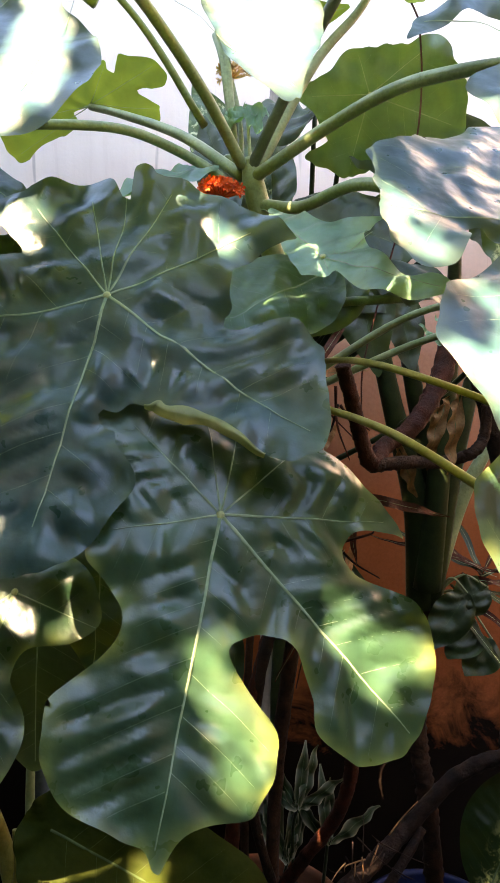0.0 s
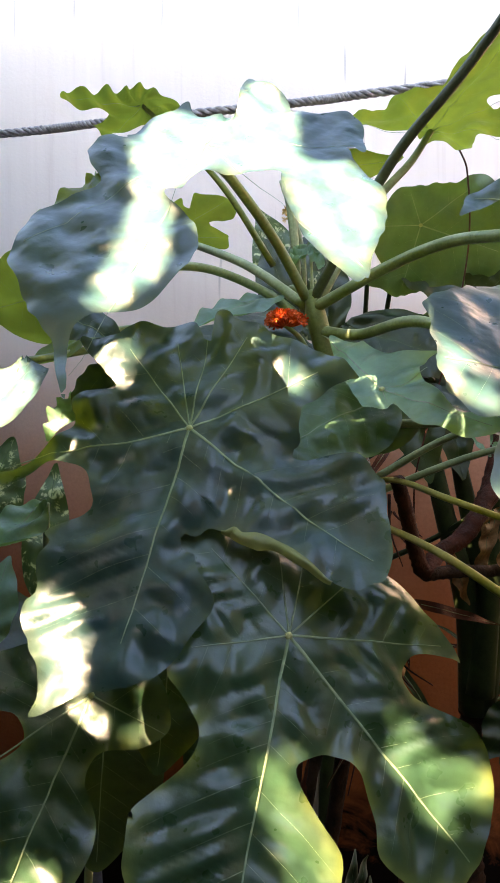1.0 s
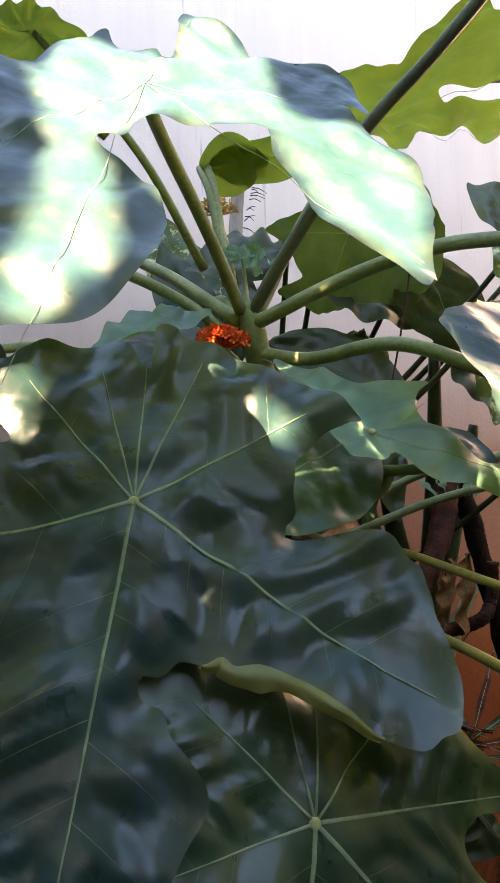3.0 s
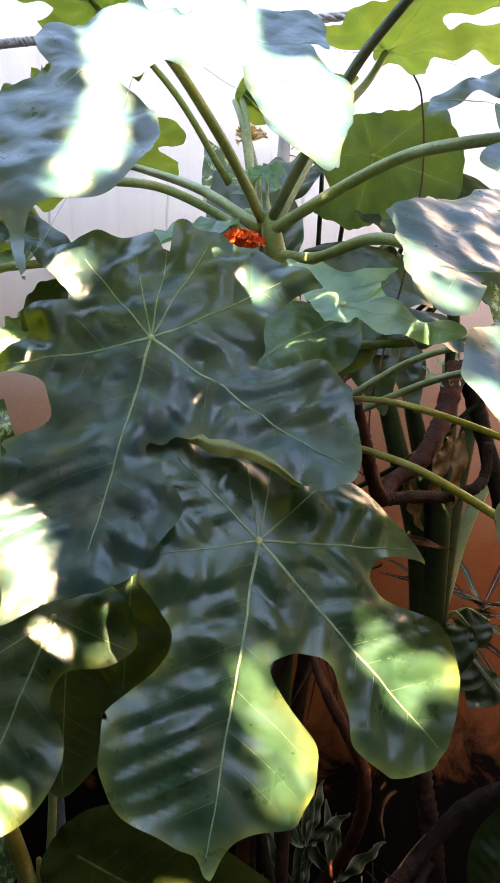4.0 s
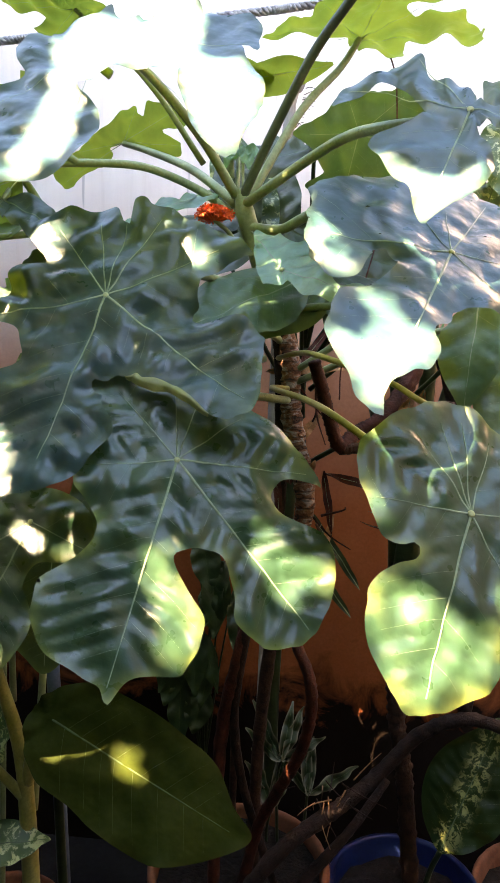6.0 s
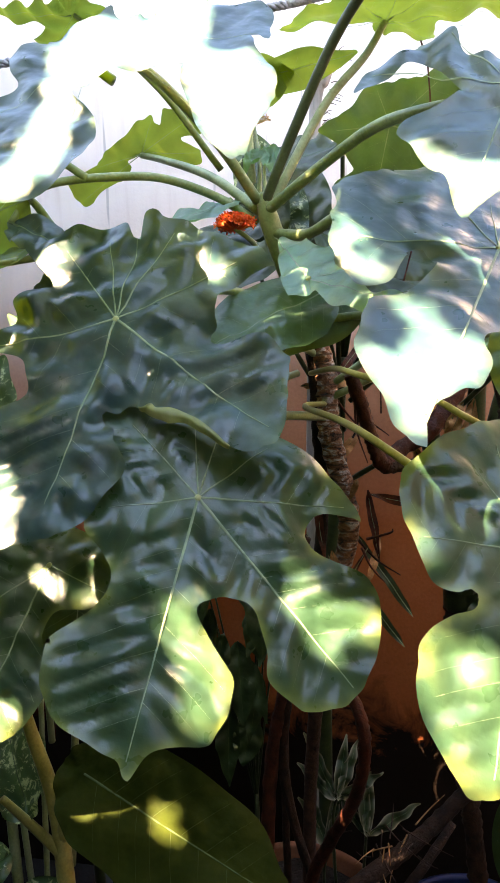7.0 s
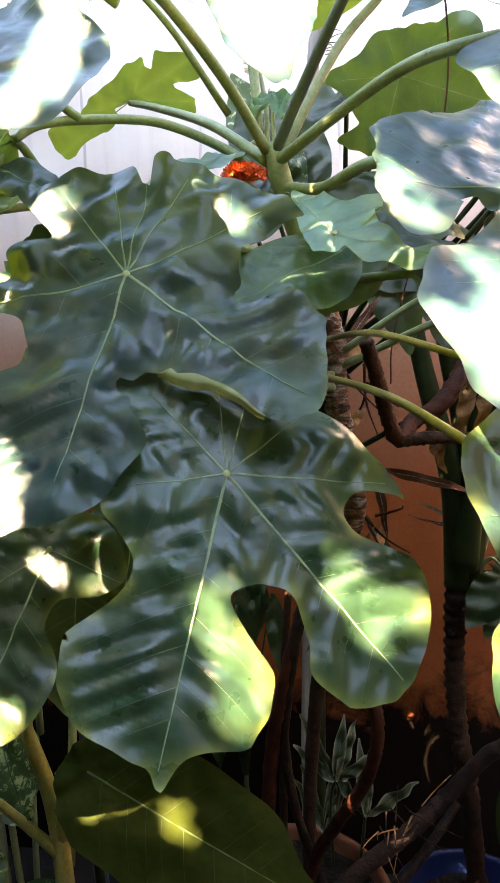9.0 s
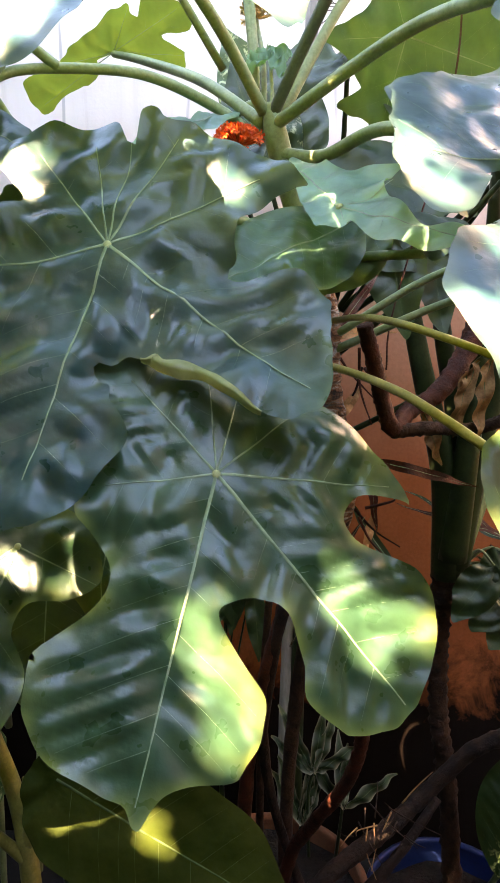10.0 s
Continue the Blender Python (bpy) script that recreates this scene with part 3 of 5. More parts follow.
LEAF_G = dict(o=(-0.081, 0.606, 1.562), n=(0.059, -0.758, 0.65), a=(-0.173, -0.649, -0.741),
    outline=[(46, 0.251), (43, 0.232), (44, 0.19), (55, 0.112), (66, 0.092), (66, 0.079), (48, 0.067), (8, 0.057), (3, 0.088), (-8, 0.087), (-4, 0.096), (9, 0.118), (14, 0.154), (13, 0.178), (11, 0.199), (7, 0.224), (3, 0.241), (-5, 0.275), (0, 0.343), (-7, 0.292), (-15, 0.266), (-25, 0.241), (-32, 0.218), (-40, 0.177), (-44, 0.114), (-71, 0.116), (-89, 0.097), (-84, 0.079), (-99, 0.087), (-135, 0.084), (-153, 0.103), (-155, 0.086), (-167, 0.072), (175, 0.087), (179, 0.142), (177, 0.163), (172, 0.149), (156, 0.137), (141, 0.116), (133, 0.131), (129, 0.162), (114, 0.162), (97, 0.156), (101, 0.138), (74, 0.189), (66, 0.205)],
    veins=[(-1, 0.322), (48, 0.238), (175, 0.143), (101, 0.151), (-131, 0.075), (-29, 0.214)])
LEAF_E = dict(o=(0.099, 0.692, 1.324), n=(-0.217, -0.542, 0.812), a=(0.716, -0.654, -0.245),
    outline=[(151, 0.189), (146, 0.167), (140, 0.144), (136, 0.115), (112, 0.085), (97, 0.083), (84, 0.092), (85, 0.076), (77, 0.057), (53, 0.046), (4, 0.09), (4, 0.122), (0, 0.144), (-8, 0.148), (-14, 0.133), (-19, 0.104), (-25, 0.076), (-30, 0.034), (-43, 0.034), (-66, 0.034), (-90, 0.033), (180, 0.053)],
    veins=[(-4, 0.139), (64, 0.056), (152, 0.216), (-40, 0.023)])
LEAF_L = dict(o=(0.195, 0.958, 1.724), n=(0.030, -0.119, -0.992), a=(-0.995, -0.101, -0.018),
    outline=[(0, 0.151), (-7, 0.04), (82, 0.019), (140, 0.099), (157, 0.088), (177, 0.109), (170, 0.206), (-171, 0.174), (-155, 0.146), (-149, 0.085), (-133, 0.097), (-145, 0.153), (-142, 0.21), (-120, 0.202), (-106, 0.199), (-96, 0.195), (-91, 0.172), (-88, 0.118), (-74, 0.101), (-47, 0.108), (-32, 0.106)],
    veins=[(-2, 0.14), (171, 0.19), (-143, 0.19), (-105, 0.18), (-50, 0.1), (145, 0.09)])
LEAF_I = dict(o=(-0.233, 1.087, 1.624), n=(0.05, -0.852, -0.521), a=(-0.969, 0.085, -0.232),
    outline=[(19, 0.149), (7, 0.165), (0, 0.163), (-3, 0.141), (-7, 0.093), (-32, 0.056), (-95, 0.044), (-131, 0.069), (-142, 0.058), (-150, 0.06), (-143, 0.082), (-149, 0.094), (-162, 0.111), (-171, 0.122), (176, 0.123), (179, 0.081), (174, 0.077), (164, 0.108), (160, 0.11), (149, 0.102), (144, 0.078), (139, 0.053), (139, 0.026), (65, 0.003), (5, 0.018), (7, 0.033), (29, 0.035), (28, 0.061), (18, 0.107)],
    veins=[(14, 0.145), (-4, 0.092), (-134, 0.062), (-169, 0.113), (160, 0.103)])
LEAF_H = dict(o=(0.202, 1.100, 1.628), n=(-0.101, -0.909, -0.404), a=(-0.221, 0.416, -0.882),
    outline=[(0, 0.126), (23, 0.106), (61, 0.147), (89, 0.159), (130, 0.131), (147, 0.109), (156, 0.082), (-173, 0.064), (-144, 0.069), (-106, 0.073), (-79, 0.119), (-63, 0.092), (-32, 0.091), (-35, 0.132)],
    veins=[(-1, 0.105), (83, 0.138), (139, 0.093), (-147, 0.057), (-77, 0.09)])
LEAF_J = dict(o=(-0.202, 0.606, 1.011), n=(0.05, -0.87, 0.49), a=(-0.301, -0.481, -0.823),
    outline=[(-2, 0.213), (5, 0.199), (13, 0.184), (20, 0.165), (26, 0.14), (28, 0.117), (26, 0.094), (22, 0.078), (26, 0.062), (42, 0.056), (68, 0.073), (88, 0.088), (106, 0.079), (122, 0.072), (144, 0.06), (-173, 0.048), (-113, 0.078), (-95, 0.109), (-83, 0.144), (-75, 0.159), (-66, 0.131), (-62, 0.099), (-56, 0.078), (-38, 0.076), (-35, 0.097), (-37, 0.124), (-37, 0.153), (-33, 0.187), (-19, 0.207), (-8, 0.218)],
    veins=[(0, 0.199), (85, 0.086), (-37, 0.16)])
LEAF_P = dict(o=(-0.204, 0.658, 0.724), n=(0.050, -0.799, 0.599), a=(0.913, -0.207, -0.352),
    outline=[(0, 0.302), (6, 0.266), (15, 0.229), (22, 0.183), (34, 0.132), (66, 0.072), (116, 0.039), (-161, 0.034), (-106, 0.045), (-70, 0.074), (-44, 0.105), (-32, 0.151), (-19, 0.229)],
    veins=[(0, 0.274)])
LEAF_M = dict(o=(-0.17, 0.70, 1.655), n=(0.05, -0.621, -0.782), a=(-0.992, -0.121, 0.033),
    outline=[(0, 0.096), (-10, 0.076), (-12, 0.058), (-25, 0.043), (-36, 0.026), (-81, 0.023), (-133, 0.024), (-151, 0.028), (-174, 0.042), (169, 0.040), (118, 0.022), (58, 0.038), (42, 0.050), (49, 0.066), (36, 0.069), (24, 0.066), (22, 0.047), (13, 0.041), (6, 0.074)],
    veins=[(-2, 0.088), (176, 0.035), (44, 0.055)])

# ---- the big lobed plant ----
jatropha = thing("lobed_leaf_plant", "tall stemmed plant with large glossy dark green lobed leaves", "plant")
BIG = dict(step=0.0042, droop=0.010, ruffle=0.0025, quilt=0.0030, spacing=0.030, fold=0.002, lumps=0.0032)
A_BEND, A_SHAPE = ((38, 0.055, 0.010),), {k: v for k, v in {**BIG, "ruffle": 0.004, "lumps": 0.0040, "spacing": 0.030, "quilt": 0.0040}.items() if k != "step"}
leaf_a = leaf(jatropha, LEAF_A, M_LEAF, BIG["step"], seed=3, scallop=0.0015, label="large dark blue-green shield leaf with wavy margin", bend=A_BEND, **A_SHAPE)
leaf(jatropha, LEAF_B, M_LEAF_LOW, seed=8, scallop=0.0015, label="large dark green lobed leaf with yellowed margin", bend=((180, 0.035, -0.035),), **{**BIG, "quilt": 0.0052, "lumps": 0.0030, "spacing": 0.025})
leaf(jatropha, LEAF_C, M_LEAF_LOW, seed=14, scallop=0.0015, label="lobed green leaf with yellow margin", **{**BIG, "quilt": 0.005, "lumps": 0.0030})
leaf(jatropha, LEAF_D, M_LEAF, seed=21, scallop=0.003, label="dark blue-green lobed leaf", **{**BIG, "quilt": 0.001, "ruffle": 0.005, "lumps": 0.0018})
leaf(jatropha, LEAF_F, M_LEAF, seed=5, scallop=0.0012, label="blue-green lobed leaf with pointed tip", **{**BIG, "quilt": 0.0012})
leaf(jatropha, LEAF_G, M_LEAF, seed=6, scallop=0.002, label="large lobed leaf in full sun", branches=False, **{**BIG, "droop": 0.012, "quilt": 0.001, "thick": 0.00035})
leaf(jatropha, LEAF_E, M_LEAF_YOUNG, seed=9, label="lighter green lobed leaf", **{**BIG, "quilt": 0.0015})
leaf(jatropha, LEAF_L, M_LEAF_LIT, seed=11, scallop=0.0045, thick=0.0007, label="lime green leaf, light through the blade put into its colour", **{**BIG, "quilt": 0.001, "ruffle": 0.005})
leaf(jatropha, LEAF_I, M_LEAF_LIT, seed=12, scallop=0.0035, thick=0.0009, label="lime green leaf, light through the blade put into its colour", **{**BIG, "quilt": 0.001})
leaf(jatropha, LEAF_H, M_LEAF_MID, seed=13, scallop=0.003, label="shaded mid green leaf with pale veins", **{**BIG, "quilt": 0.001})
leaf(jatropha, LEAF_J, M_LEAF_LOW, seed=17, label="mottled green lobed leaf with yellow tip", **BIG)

stem("trunk", jatropha, [(0.02, 1.05, GROUND), (0.03, 1.05, 0.4), (0.06, 1.035, 0.70), (0.09, 1.015, 0.86)], [0.013, 0.012, 0.013, 0.016], M_BARK, 14, 10, rings=0.12, ring_step=0.02, wobble=0.05, label="dark lower stem")
stem("trunk", jatropha, [(0.088, 1.016, 0.85), (0.12, 1.0, 0.964), (0.095, 0.98, 1.12), (0.089, 0.97, 1.229), (0.062, 0.93, 1.328)],
     [0.016, 0.018, 0.018, 0.0175], M_PEEL, 14, 14, rings=0.16, ring_step=0.016, wobble=0.05, label="ringed brown stem")
for pts, r, mat in (
    ([(0.012, 0.87, 1.465), (-0.026, 0.80, 1.525), (-0.065, 0.70, 1.562), (-0.081, 0.614, 1.558)], (0.0075, 0.005), M_PETIOLE),
    ([(0.025, 0.87, 1.45), (0.110, 0.80, 1.483), (0.171, 0.72, 1.491), (0.217, 0.64, 1.475), (0.297, 0.58, 1.46)], (0.008, 0.0055), M_PETIOLE),
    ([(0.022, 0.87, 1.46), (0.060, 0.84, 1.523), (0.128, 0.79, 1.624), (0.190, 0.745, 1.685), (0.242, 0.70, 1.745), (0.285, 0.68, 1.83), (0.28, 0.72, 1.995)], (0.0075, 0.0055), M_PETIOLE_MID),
    ([(0.03, 0.88, 1.46), (0.105, 0.92, 1.60), (0.165, 0.95, 1.675), (0.195, 0.958, 1.722)], (0.007, 0.005), M_PETIOLE),
    ([(0.011, 0.88, 1.455), (-0.074, 0.95, 1.529), (-0.17, 1.03, 1.587), (-0.233, 1.085, 1.62)], (0.008, 0.005), M_PETIOLE),
    ([(0.005, 0.89, 1.44), (-0.049, 0.90, 1.481), (-0.113, 0.85, 1.501), (-0.163, 0.80, 1.496), (-0.235, 0.75, 1.481), (-0.262, 0.72, 1.456)], (0.007, 0.005), M_PETIOLE),
    ([(0.03, 0.88, 1.42), (0.083, 0.85, 1.409), (0.144, 0.75, 1.409), (0.21, 0.68, 1.37), (0.287, 0.605, 1.322)], (0.008, 0.006), M_PETIOLE),
    ([(0.075, 0.95, 1.22), (0.087, 0.80, 1.219), (0.121, 0.72, 1.223), (0.151, 0.60, 1.216), (0.222, 0.585, 1.190), (0.256, 0.57, 1.170), (0.31, 0.60, 1.14)], (0.0036, 0.0034), M_PETIOLE_YELLOW),
    ([(0.09, 0.97, 1.17), (0.077, 0.80, 1.175), (0.133, 0.66, 1.164), (0.18, 0.58, 1.142), (0.297, 0.50, 1.062)], (0.0042, 0.0042), M_PETIOLE_YELLOW),
    ([(0.075, 0.95, 1.25), (0.066, 0.85, 1.265), (0.115, 0.80, 1.287), (0.186, 0.78, 1.290), (0.29, 0.82, 1.30), (0.373, 0.85, 1.300)], (0.006, 0.005), M_PETIOLE),
    ([(0.06, 0.93, 1.30), (-0.02, 0.76, 1.33), (-0.097, 0.60, 1.275)], (0.007, 0.005), M_PETIOLE),
    ([(0.09, 0.97, 1.15), (0.03, 0.75, 1.16), (0.001, 0.54, 1.095)], (0.007, 0.005), M_PETIOLE),
):
    stem("leaf_stalk", jatropha, pts, r, mat, 10, 10)

# ---- rope ----
rope = thing("rope", "grey twisted rope stretched level before the wall", "rope")
line = smooth_line([(-1.28, 1.2, 1.85), (-0.583, 1.2, 1.869), (-0.384, 1.2, 1.879), (0.001, 1.2, 1.896), (0.238, 1.2, 1.912), (1.58, 1.2, 2.0)], 90)
for k in range(3):
    turn = np.arange(len(line)) * 0.55 + k * 2 * math.pi / 3
    twist = line + np.column_stack([0 * turn, np.cos(turn), np.sin(turn)]) * 0.0042
    v, f = tube_data(twist, [0.0044], 6)
    part("strand", mesh_of("strand", v, f, M_ROPE), rope)


def side_leaf(plant, base, tip, width, mat, foot, up=(0, -0.7, 0.7), stalk=M_PETIOLE, radii=(0.006, 0.004), sag=0.03, **more):
    """A simple leaf and the stalk that carries it from the plant's foot."""
    simple_leaf(plant, base, tip, width, mat, up, **more)
    mid = (Vector(foot) + Vector(base)) / 2 + Vector((0, 0, sag))
    stem("leaf_stalk", plant, [foot, mid, base], radii, stalk, 8, 8)


def curled_margin(leaf_ob, blade, lo, hi, reach, width):
    """The pale underside of a blade where its margin rolls over, between two directions from the hub."""
    p = blade.poly
    ang, rad = np.degrees(np.arctan2(p[:, 1], p[:, 0])), np.hypot(*p.T)
    run = p[(ang > lo) & (ang < hi) & (rad < reach)]
    tan = np.gradient(run, axis=0)
    window = np.ones(9) / 9
    tan = np.column_stack([np.convolve(np.pad(tan[:, c], 4, "edge"), window, "valid") for c in (0, 1)])
    out = np.column_stack([tan[:, 1], -tan[:, 0]]) / (np.hypot(*tan.T)[:, None] + 1e-9)
    out *= np.sign((out * run).sum(1).mean())
    swell = width * np.sin(math.pi * np.linspace(0.04, 0.97, len(run))) ** 0.7 * (1 + 0.18 * np.sin(np.linspace(0, 17, len(run))))
    verts, faces, n = [], [], len(run)
    for share, lift in ((-0.15, 0.0015), (0.2, 0.0045), (0.6, 0.0045), (1.0, -0.001)):
        q = run + out * (share * swell)[:, None]
        verts += list(np.column_stack([q, blade.height(run) + lift]))
    for k in range(3):
        faces += [(k * n + i, k * n + i + 1, (k + 1) * n + i + 1, (k + 1) * n + i) for i in range(n - 1)]
    ob = part("curled_margin", mesh_of("curled_margin", verts, faces, M_CURL), leaf_ob, "pale yellow-green underside of the rolled margin")
    for key in ("rim", "vein", "middle"):
        ob.data.attributes.new(key, "FLOAT", "POINT")


curled_margin(leaf_a, Blade(LEAF_A["outline"], LEAF_A["veins"], seed=3, scallop=0.0015, bend=A_BEND, **A_SHAPE), 34, 60, 0.205, 0.0115)
FORK = (0.02, 0.89, 1.43)
T = jatropha
side_leaf(T, (0.373, 0.85, 1.300), (0.335, 0.77, 1.160), 0.095, M_LEAF_MID, (0.1, 0.97, 1.2), (-0.3, -0.85, 0.4), seed=31)
side_leaf(T, (0.470, 0.85, 1.270), (0.385, 0.78, 1.090), 0.15, M_LEAF_MID, (0.1, 0.97, 1.18), (-0.2, -0.85, 0.45), seed=32)
side_leaf(T, (0.120, 0.80, 1.325), (-0.055, 0.675, 1.268), 0.15, M_LEAF_MID, (0.07, 0.94, 1.3), (0.1, -0.6, 0.75), seed=33)
side_leaf(T, (0.150, 0.83, 1.335), (0.050, 0.75, 1.268), 0.10, M_LEAF_MID, (0.07, 0.94, 1.3), (0.0, -0.8, 0.6), seed=34)
side_leaf(T, (0.163, 0.80, 1.330), (0.245, 0.72, 1.315), 0.09, M_LEAF_DARK, (0.06, 0.92, 1.33), (0.0, -0.5, 0.85), seed=35)
side_leaf(T, (-0.025, 0.92, 1.478), (-0.144, 0.80, 1.420), 0.085, M_LEAF_YOUNG, FORK, (0.0, -0.35, 0.92), seed=36)
side_leaf(T, (0.000, 1.00, 1.460), (-0.190, 0.85, 1.432), 0.15, M_LEAF_DARK, FORK, (0.0, -0.45, 0.9), seed=37)
side_leaf(T, (-0.275, 0.62, 1.356), (-0.292, 0.50, 1.232), 0.115, M_LEAF, (-0.10, 0.86, 1.35), (-0.15, -0.55, 0.8), seed=38)
side_leaf(T, (-0.285, 0.72, 1.428), (-0.192, 0.66, 1.408), 0.06, M_LEAF, (-0.25, 0.76, 1.43), (0.0, -0.7, 0.7), seed=39)
side_leaf(T, (-0.225, 0.74, 1.405), (-0.275, 0.60, 1.340), 0.05, M_LEAF_LIT, (-0.12, 0.86, 1.36), (0.0, -0.3, 0.9), seed=40)
side_leaf(T, (-0.215, 0.72, 1.362), (-0.256, 0.67, 1.330), 0.045, M_LEAF_DARK, (-0.10, 0.86, 1.35), (0, -0.8, 0.5), seed=41)
side_leaf(T, (-0.255, 0.72, 1.325), (-0.290, 0.68, 1.285), 0.035, M_LEAF_YOUNG, (-0.10, 0.86, 1.33), (0, -0.8, 0.5), seed=42)
leaf(T, LEAF_M, M_LEAF_LIT, 0.003, seed=43, scallop=0.0015, thick=0.0006, hub=False, droop=0.01, ruffle=0.004, quilt=0.0006, spacing=0.014, lumps=0.002, label="small lime green lobed leaf")
side_leaf(T, (-0.135, 0.72, 1.09), (-0.150, 0.69, 0.895), 0.12, M_LEAF_LOW, (0.05, 0.95, 1.22), (0.0, -0.9, 0.35), belly=0.5, tipsharp=0.4, seed=49, quilt=0.001, fold=0.001)
stem("leaf_stalk", T, [(-0.03, 0.83, 1.50), (-0.09, 0.76, 1.585), (-0.17, 0.70, 1.655)], (0.005, 0.003), M_PETIOLE, 8, 8)
side_leaf(T, (-0.199, 0.64, 1.551), (-0.266, 0.54, 1.471), 0.095, M_LEAF_LIT, (-0.11, 0.66, 1.555), (-0.3, -0.6, 0.7), seed=44)
side_leaf(T, (-0.257, 0.72, 1.456), (-0.380, 0.68, 1.405), 0.12, M_LEAF_LIT, (-0.20, 0.77, 1.49), (0, -0.9, -0.4), seed=45)
side_leaf(T, (-0.025, 0.95, 1.655), (0.060, 0.93, 1.650), 0.075, M_LEAF_LIT, (0.0, 0.90, 1.50), (0, -0.75, -0.6), seed=46)
side_leaf(T, (-0.015, 0.95, 1.660), (0.156, 0.95, 1.682), 0.06, M_LEAF_LIT, (0.0, 0.90, 1.50), (0, -0.7, -0.7), seed=47)
simple_leaf(T, (0.28, 0.80, 2.03), (0.16, 0.55, 1.98), 0.20, M_LEAF, (0.0, -0.1, 0.99), seed=48, belly=0.5, tipsharp=0.2, droop=0.01)
for k, (dx, dz) in enumerate(((-0.030, 0.004), (0.028, 0.008), (-0.012, 0.018), (0.016, -0.010))):
    simple_leaf(T, (0.018, 0.90, 1.545), (0.018 + dx, 0.88 - 0.01 * k, 1.545 + dz), 0.022, M_LEAF_YOUNG, (0, -0.7, 0.7), step=0.003, thick=0.0006, seed=50 + k)
stem("leaf_stalk", T, [(0.022, 0.88, 1.46), (0.020, 0.89, 1.50), (0.018, 0.90, 1.545)], (0.003, 0.002), M_PETIOLE, 8, 6)
stem("crown_stem", T, [(0.058, 0.925, 1.335), (0.040, 0.90, 1.39), (0.026, 0.876, 1.44), (0.021, 0.872, 1.475)], (0.0165, 0.015, 0.0145, 0.010), M_PETIOLE, 14, 8, label="green growing tip of the stem")


def flower_head(plant, foot, top, spread, mat, count, seed, label):
    """A domed cluster: forked stalks, each with a small cupped five-petalled flower and buds between them."""
    rng = np.random.RandomState(seed)
    head = stem("flower_stalk", plant, [foot, (Vector(foot) + Vector(top)) / 2 + Vector((0.004, 0, 0)), top], (0.004, 0.003), M_PETIOLE, 8, 6)
    sv, sf, pv, pf = [], [], [], []
    top = np.array(top)
    for k in range(count):
        a, r = k * 2.399963, math.sqrt((k + 0.5) / count)
        out = np.array((r * math.cos(a), r * math.sin(a), 0.9 * math.sqrt(max(0.02, 1 - r * r)))) * rng.uniform(0.85, 1.1)
        c = top + spread * out * (1, 1, 0.75)
        v, f = tube_data(smooth_line([top, (top + c) / 2 - (0, 0, 0.08 * spread), c], 3), (0.0010, 0.0016), 6, base=len(sv))
        sv += v
        sf += f
        turn = Vector(out).to_track_quat("Z", "Y").to_matrix() @ Euler((rng.uniform(-0.5, 0.5), rng.uniform(-0.5, 0.5), rng.uniform(0, 6))).to_matrix()
        size = rng.uniform(0.0042, 0.0066)
        for p in range(5):
            b = 2 * math.pi * p / 5
            base = len(pv)
            for rad, off, z in ((0.12, 0, 0.0), (0.5, -0.5, 0.75), (0.95, -0.28, 1.0), (1.05, 0, 0.95), (0.95, 0.28, 1.0), (0.5, 0.5, 0.75), (0.55, 0, 0.62)):
                pv.append(np.array(turn @ Vector((size * rad * math.cos(b + off), size * rad * math.sin(b + off), size * z))) + c)
            pf += [(base + i, base + i + 1, base + 6) for i in range(5)] + [(base + 5, base, base + 6)]
    part("flower_stalklet", mesh_of("flower_stalklet", sv, sf, mat), head)
    part("blossom", mesh_of("blossom", pv, pf, mat), head, label)


flower_head(T, (0.012, 0.86, 1.395), (-0.014, 0.83, 1.420), 0.024, M_FLOWER, 70, 2, "coral red flower cluster")
flower_head(T, (0.010, 0.90, 1.480), (-0.004, 0.95, 1.600), 0.019, M_FLOWER_OLD, 24, 5, "faded orange flower cluster")

# ---- woody stems below ----
shrub = thing("bare_shrub", "leafless woody shrub with crooked red-brown branches", "shrub")
ROUGH = dict(rings=0.10, ring_step=0.009, wobble=0.10)
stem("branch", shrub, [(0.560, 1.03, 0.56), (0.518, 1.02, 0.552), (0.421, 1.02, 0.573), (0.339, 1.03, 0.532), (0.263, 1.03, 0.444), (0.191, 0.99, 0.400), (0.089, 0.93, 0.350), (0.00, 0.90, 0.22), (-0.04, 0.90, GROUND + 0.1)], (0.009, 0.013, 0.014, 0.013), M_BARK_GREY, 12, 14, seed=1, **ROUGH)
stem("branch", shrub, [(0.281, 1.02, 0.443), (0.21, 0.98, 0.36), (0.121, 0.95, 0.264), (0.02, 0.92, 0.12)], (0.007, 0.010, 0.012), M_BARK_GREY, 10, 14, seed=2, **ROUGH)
stem("branch", shrub, [(0.060, 0.92, 0.90), (0.078, 0.90, 0.846), (0.098, 0.86, 0.800), (0.136, 0.84, 0.725), (0.141, 0.84, 0.662), (0.122, 0.88, 0.565), (0.073, 0.95, 0.433), (0.035, 1.0, 0.319), (-0.01, 1.0, 0.1)], (0.006, 0.009, 0.010, 0.012), M_BARK_RED, 10, 14, seed=3, **ROUGH)
stem("branch", shrub, [(0.135, 0.87, 1.215), (0.150, 0.885, 1.165), (0.163, 0.90, 1.115), (0.178, 0.91, 1.080), (0.206, 0.95, 1.099), (0.250, 0.98, 1.123), (0.297, 1.02, 1.187), (0.327, 1.05, 1.273)], (0.010, 0.011, 0.013, 0.018), M_BARK_RED, 12, 14, seed=4, **ROUGH)
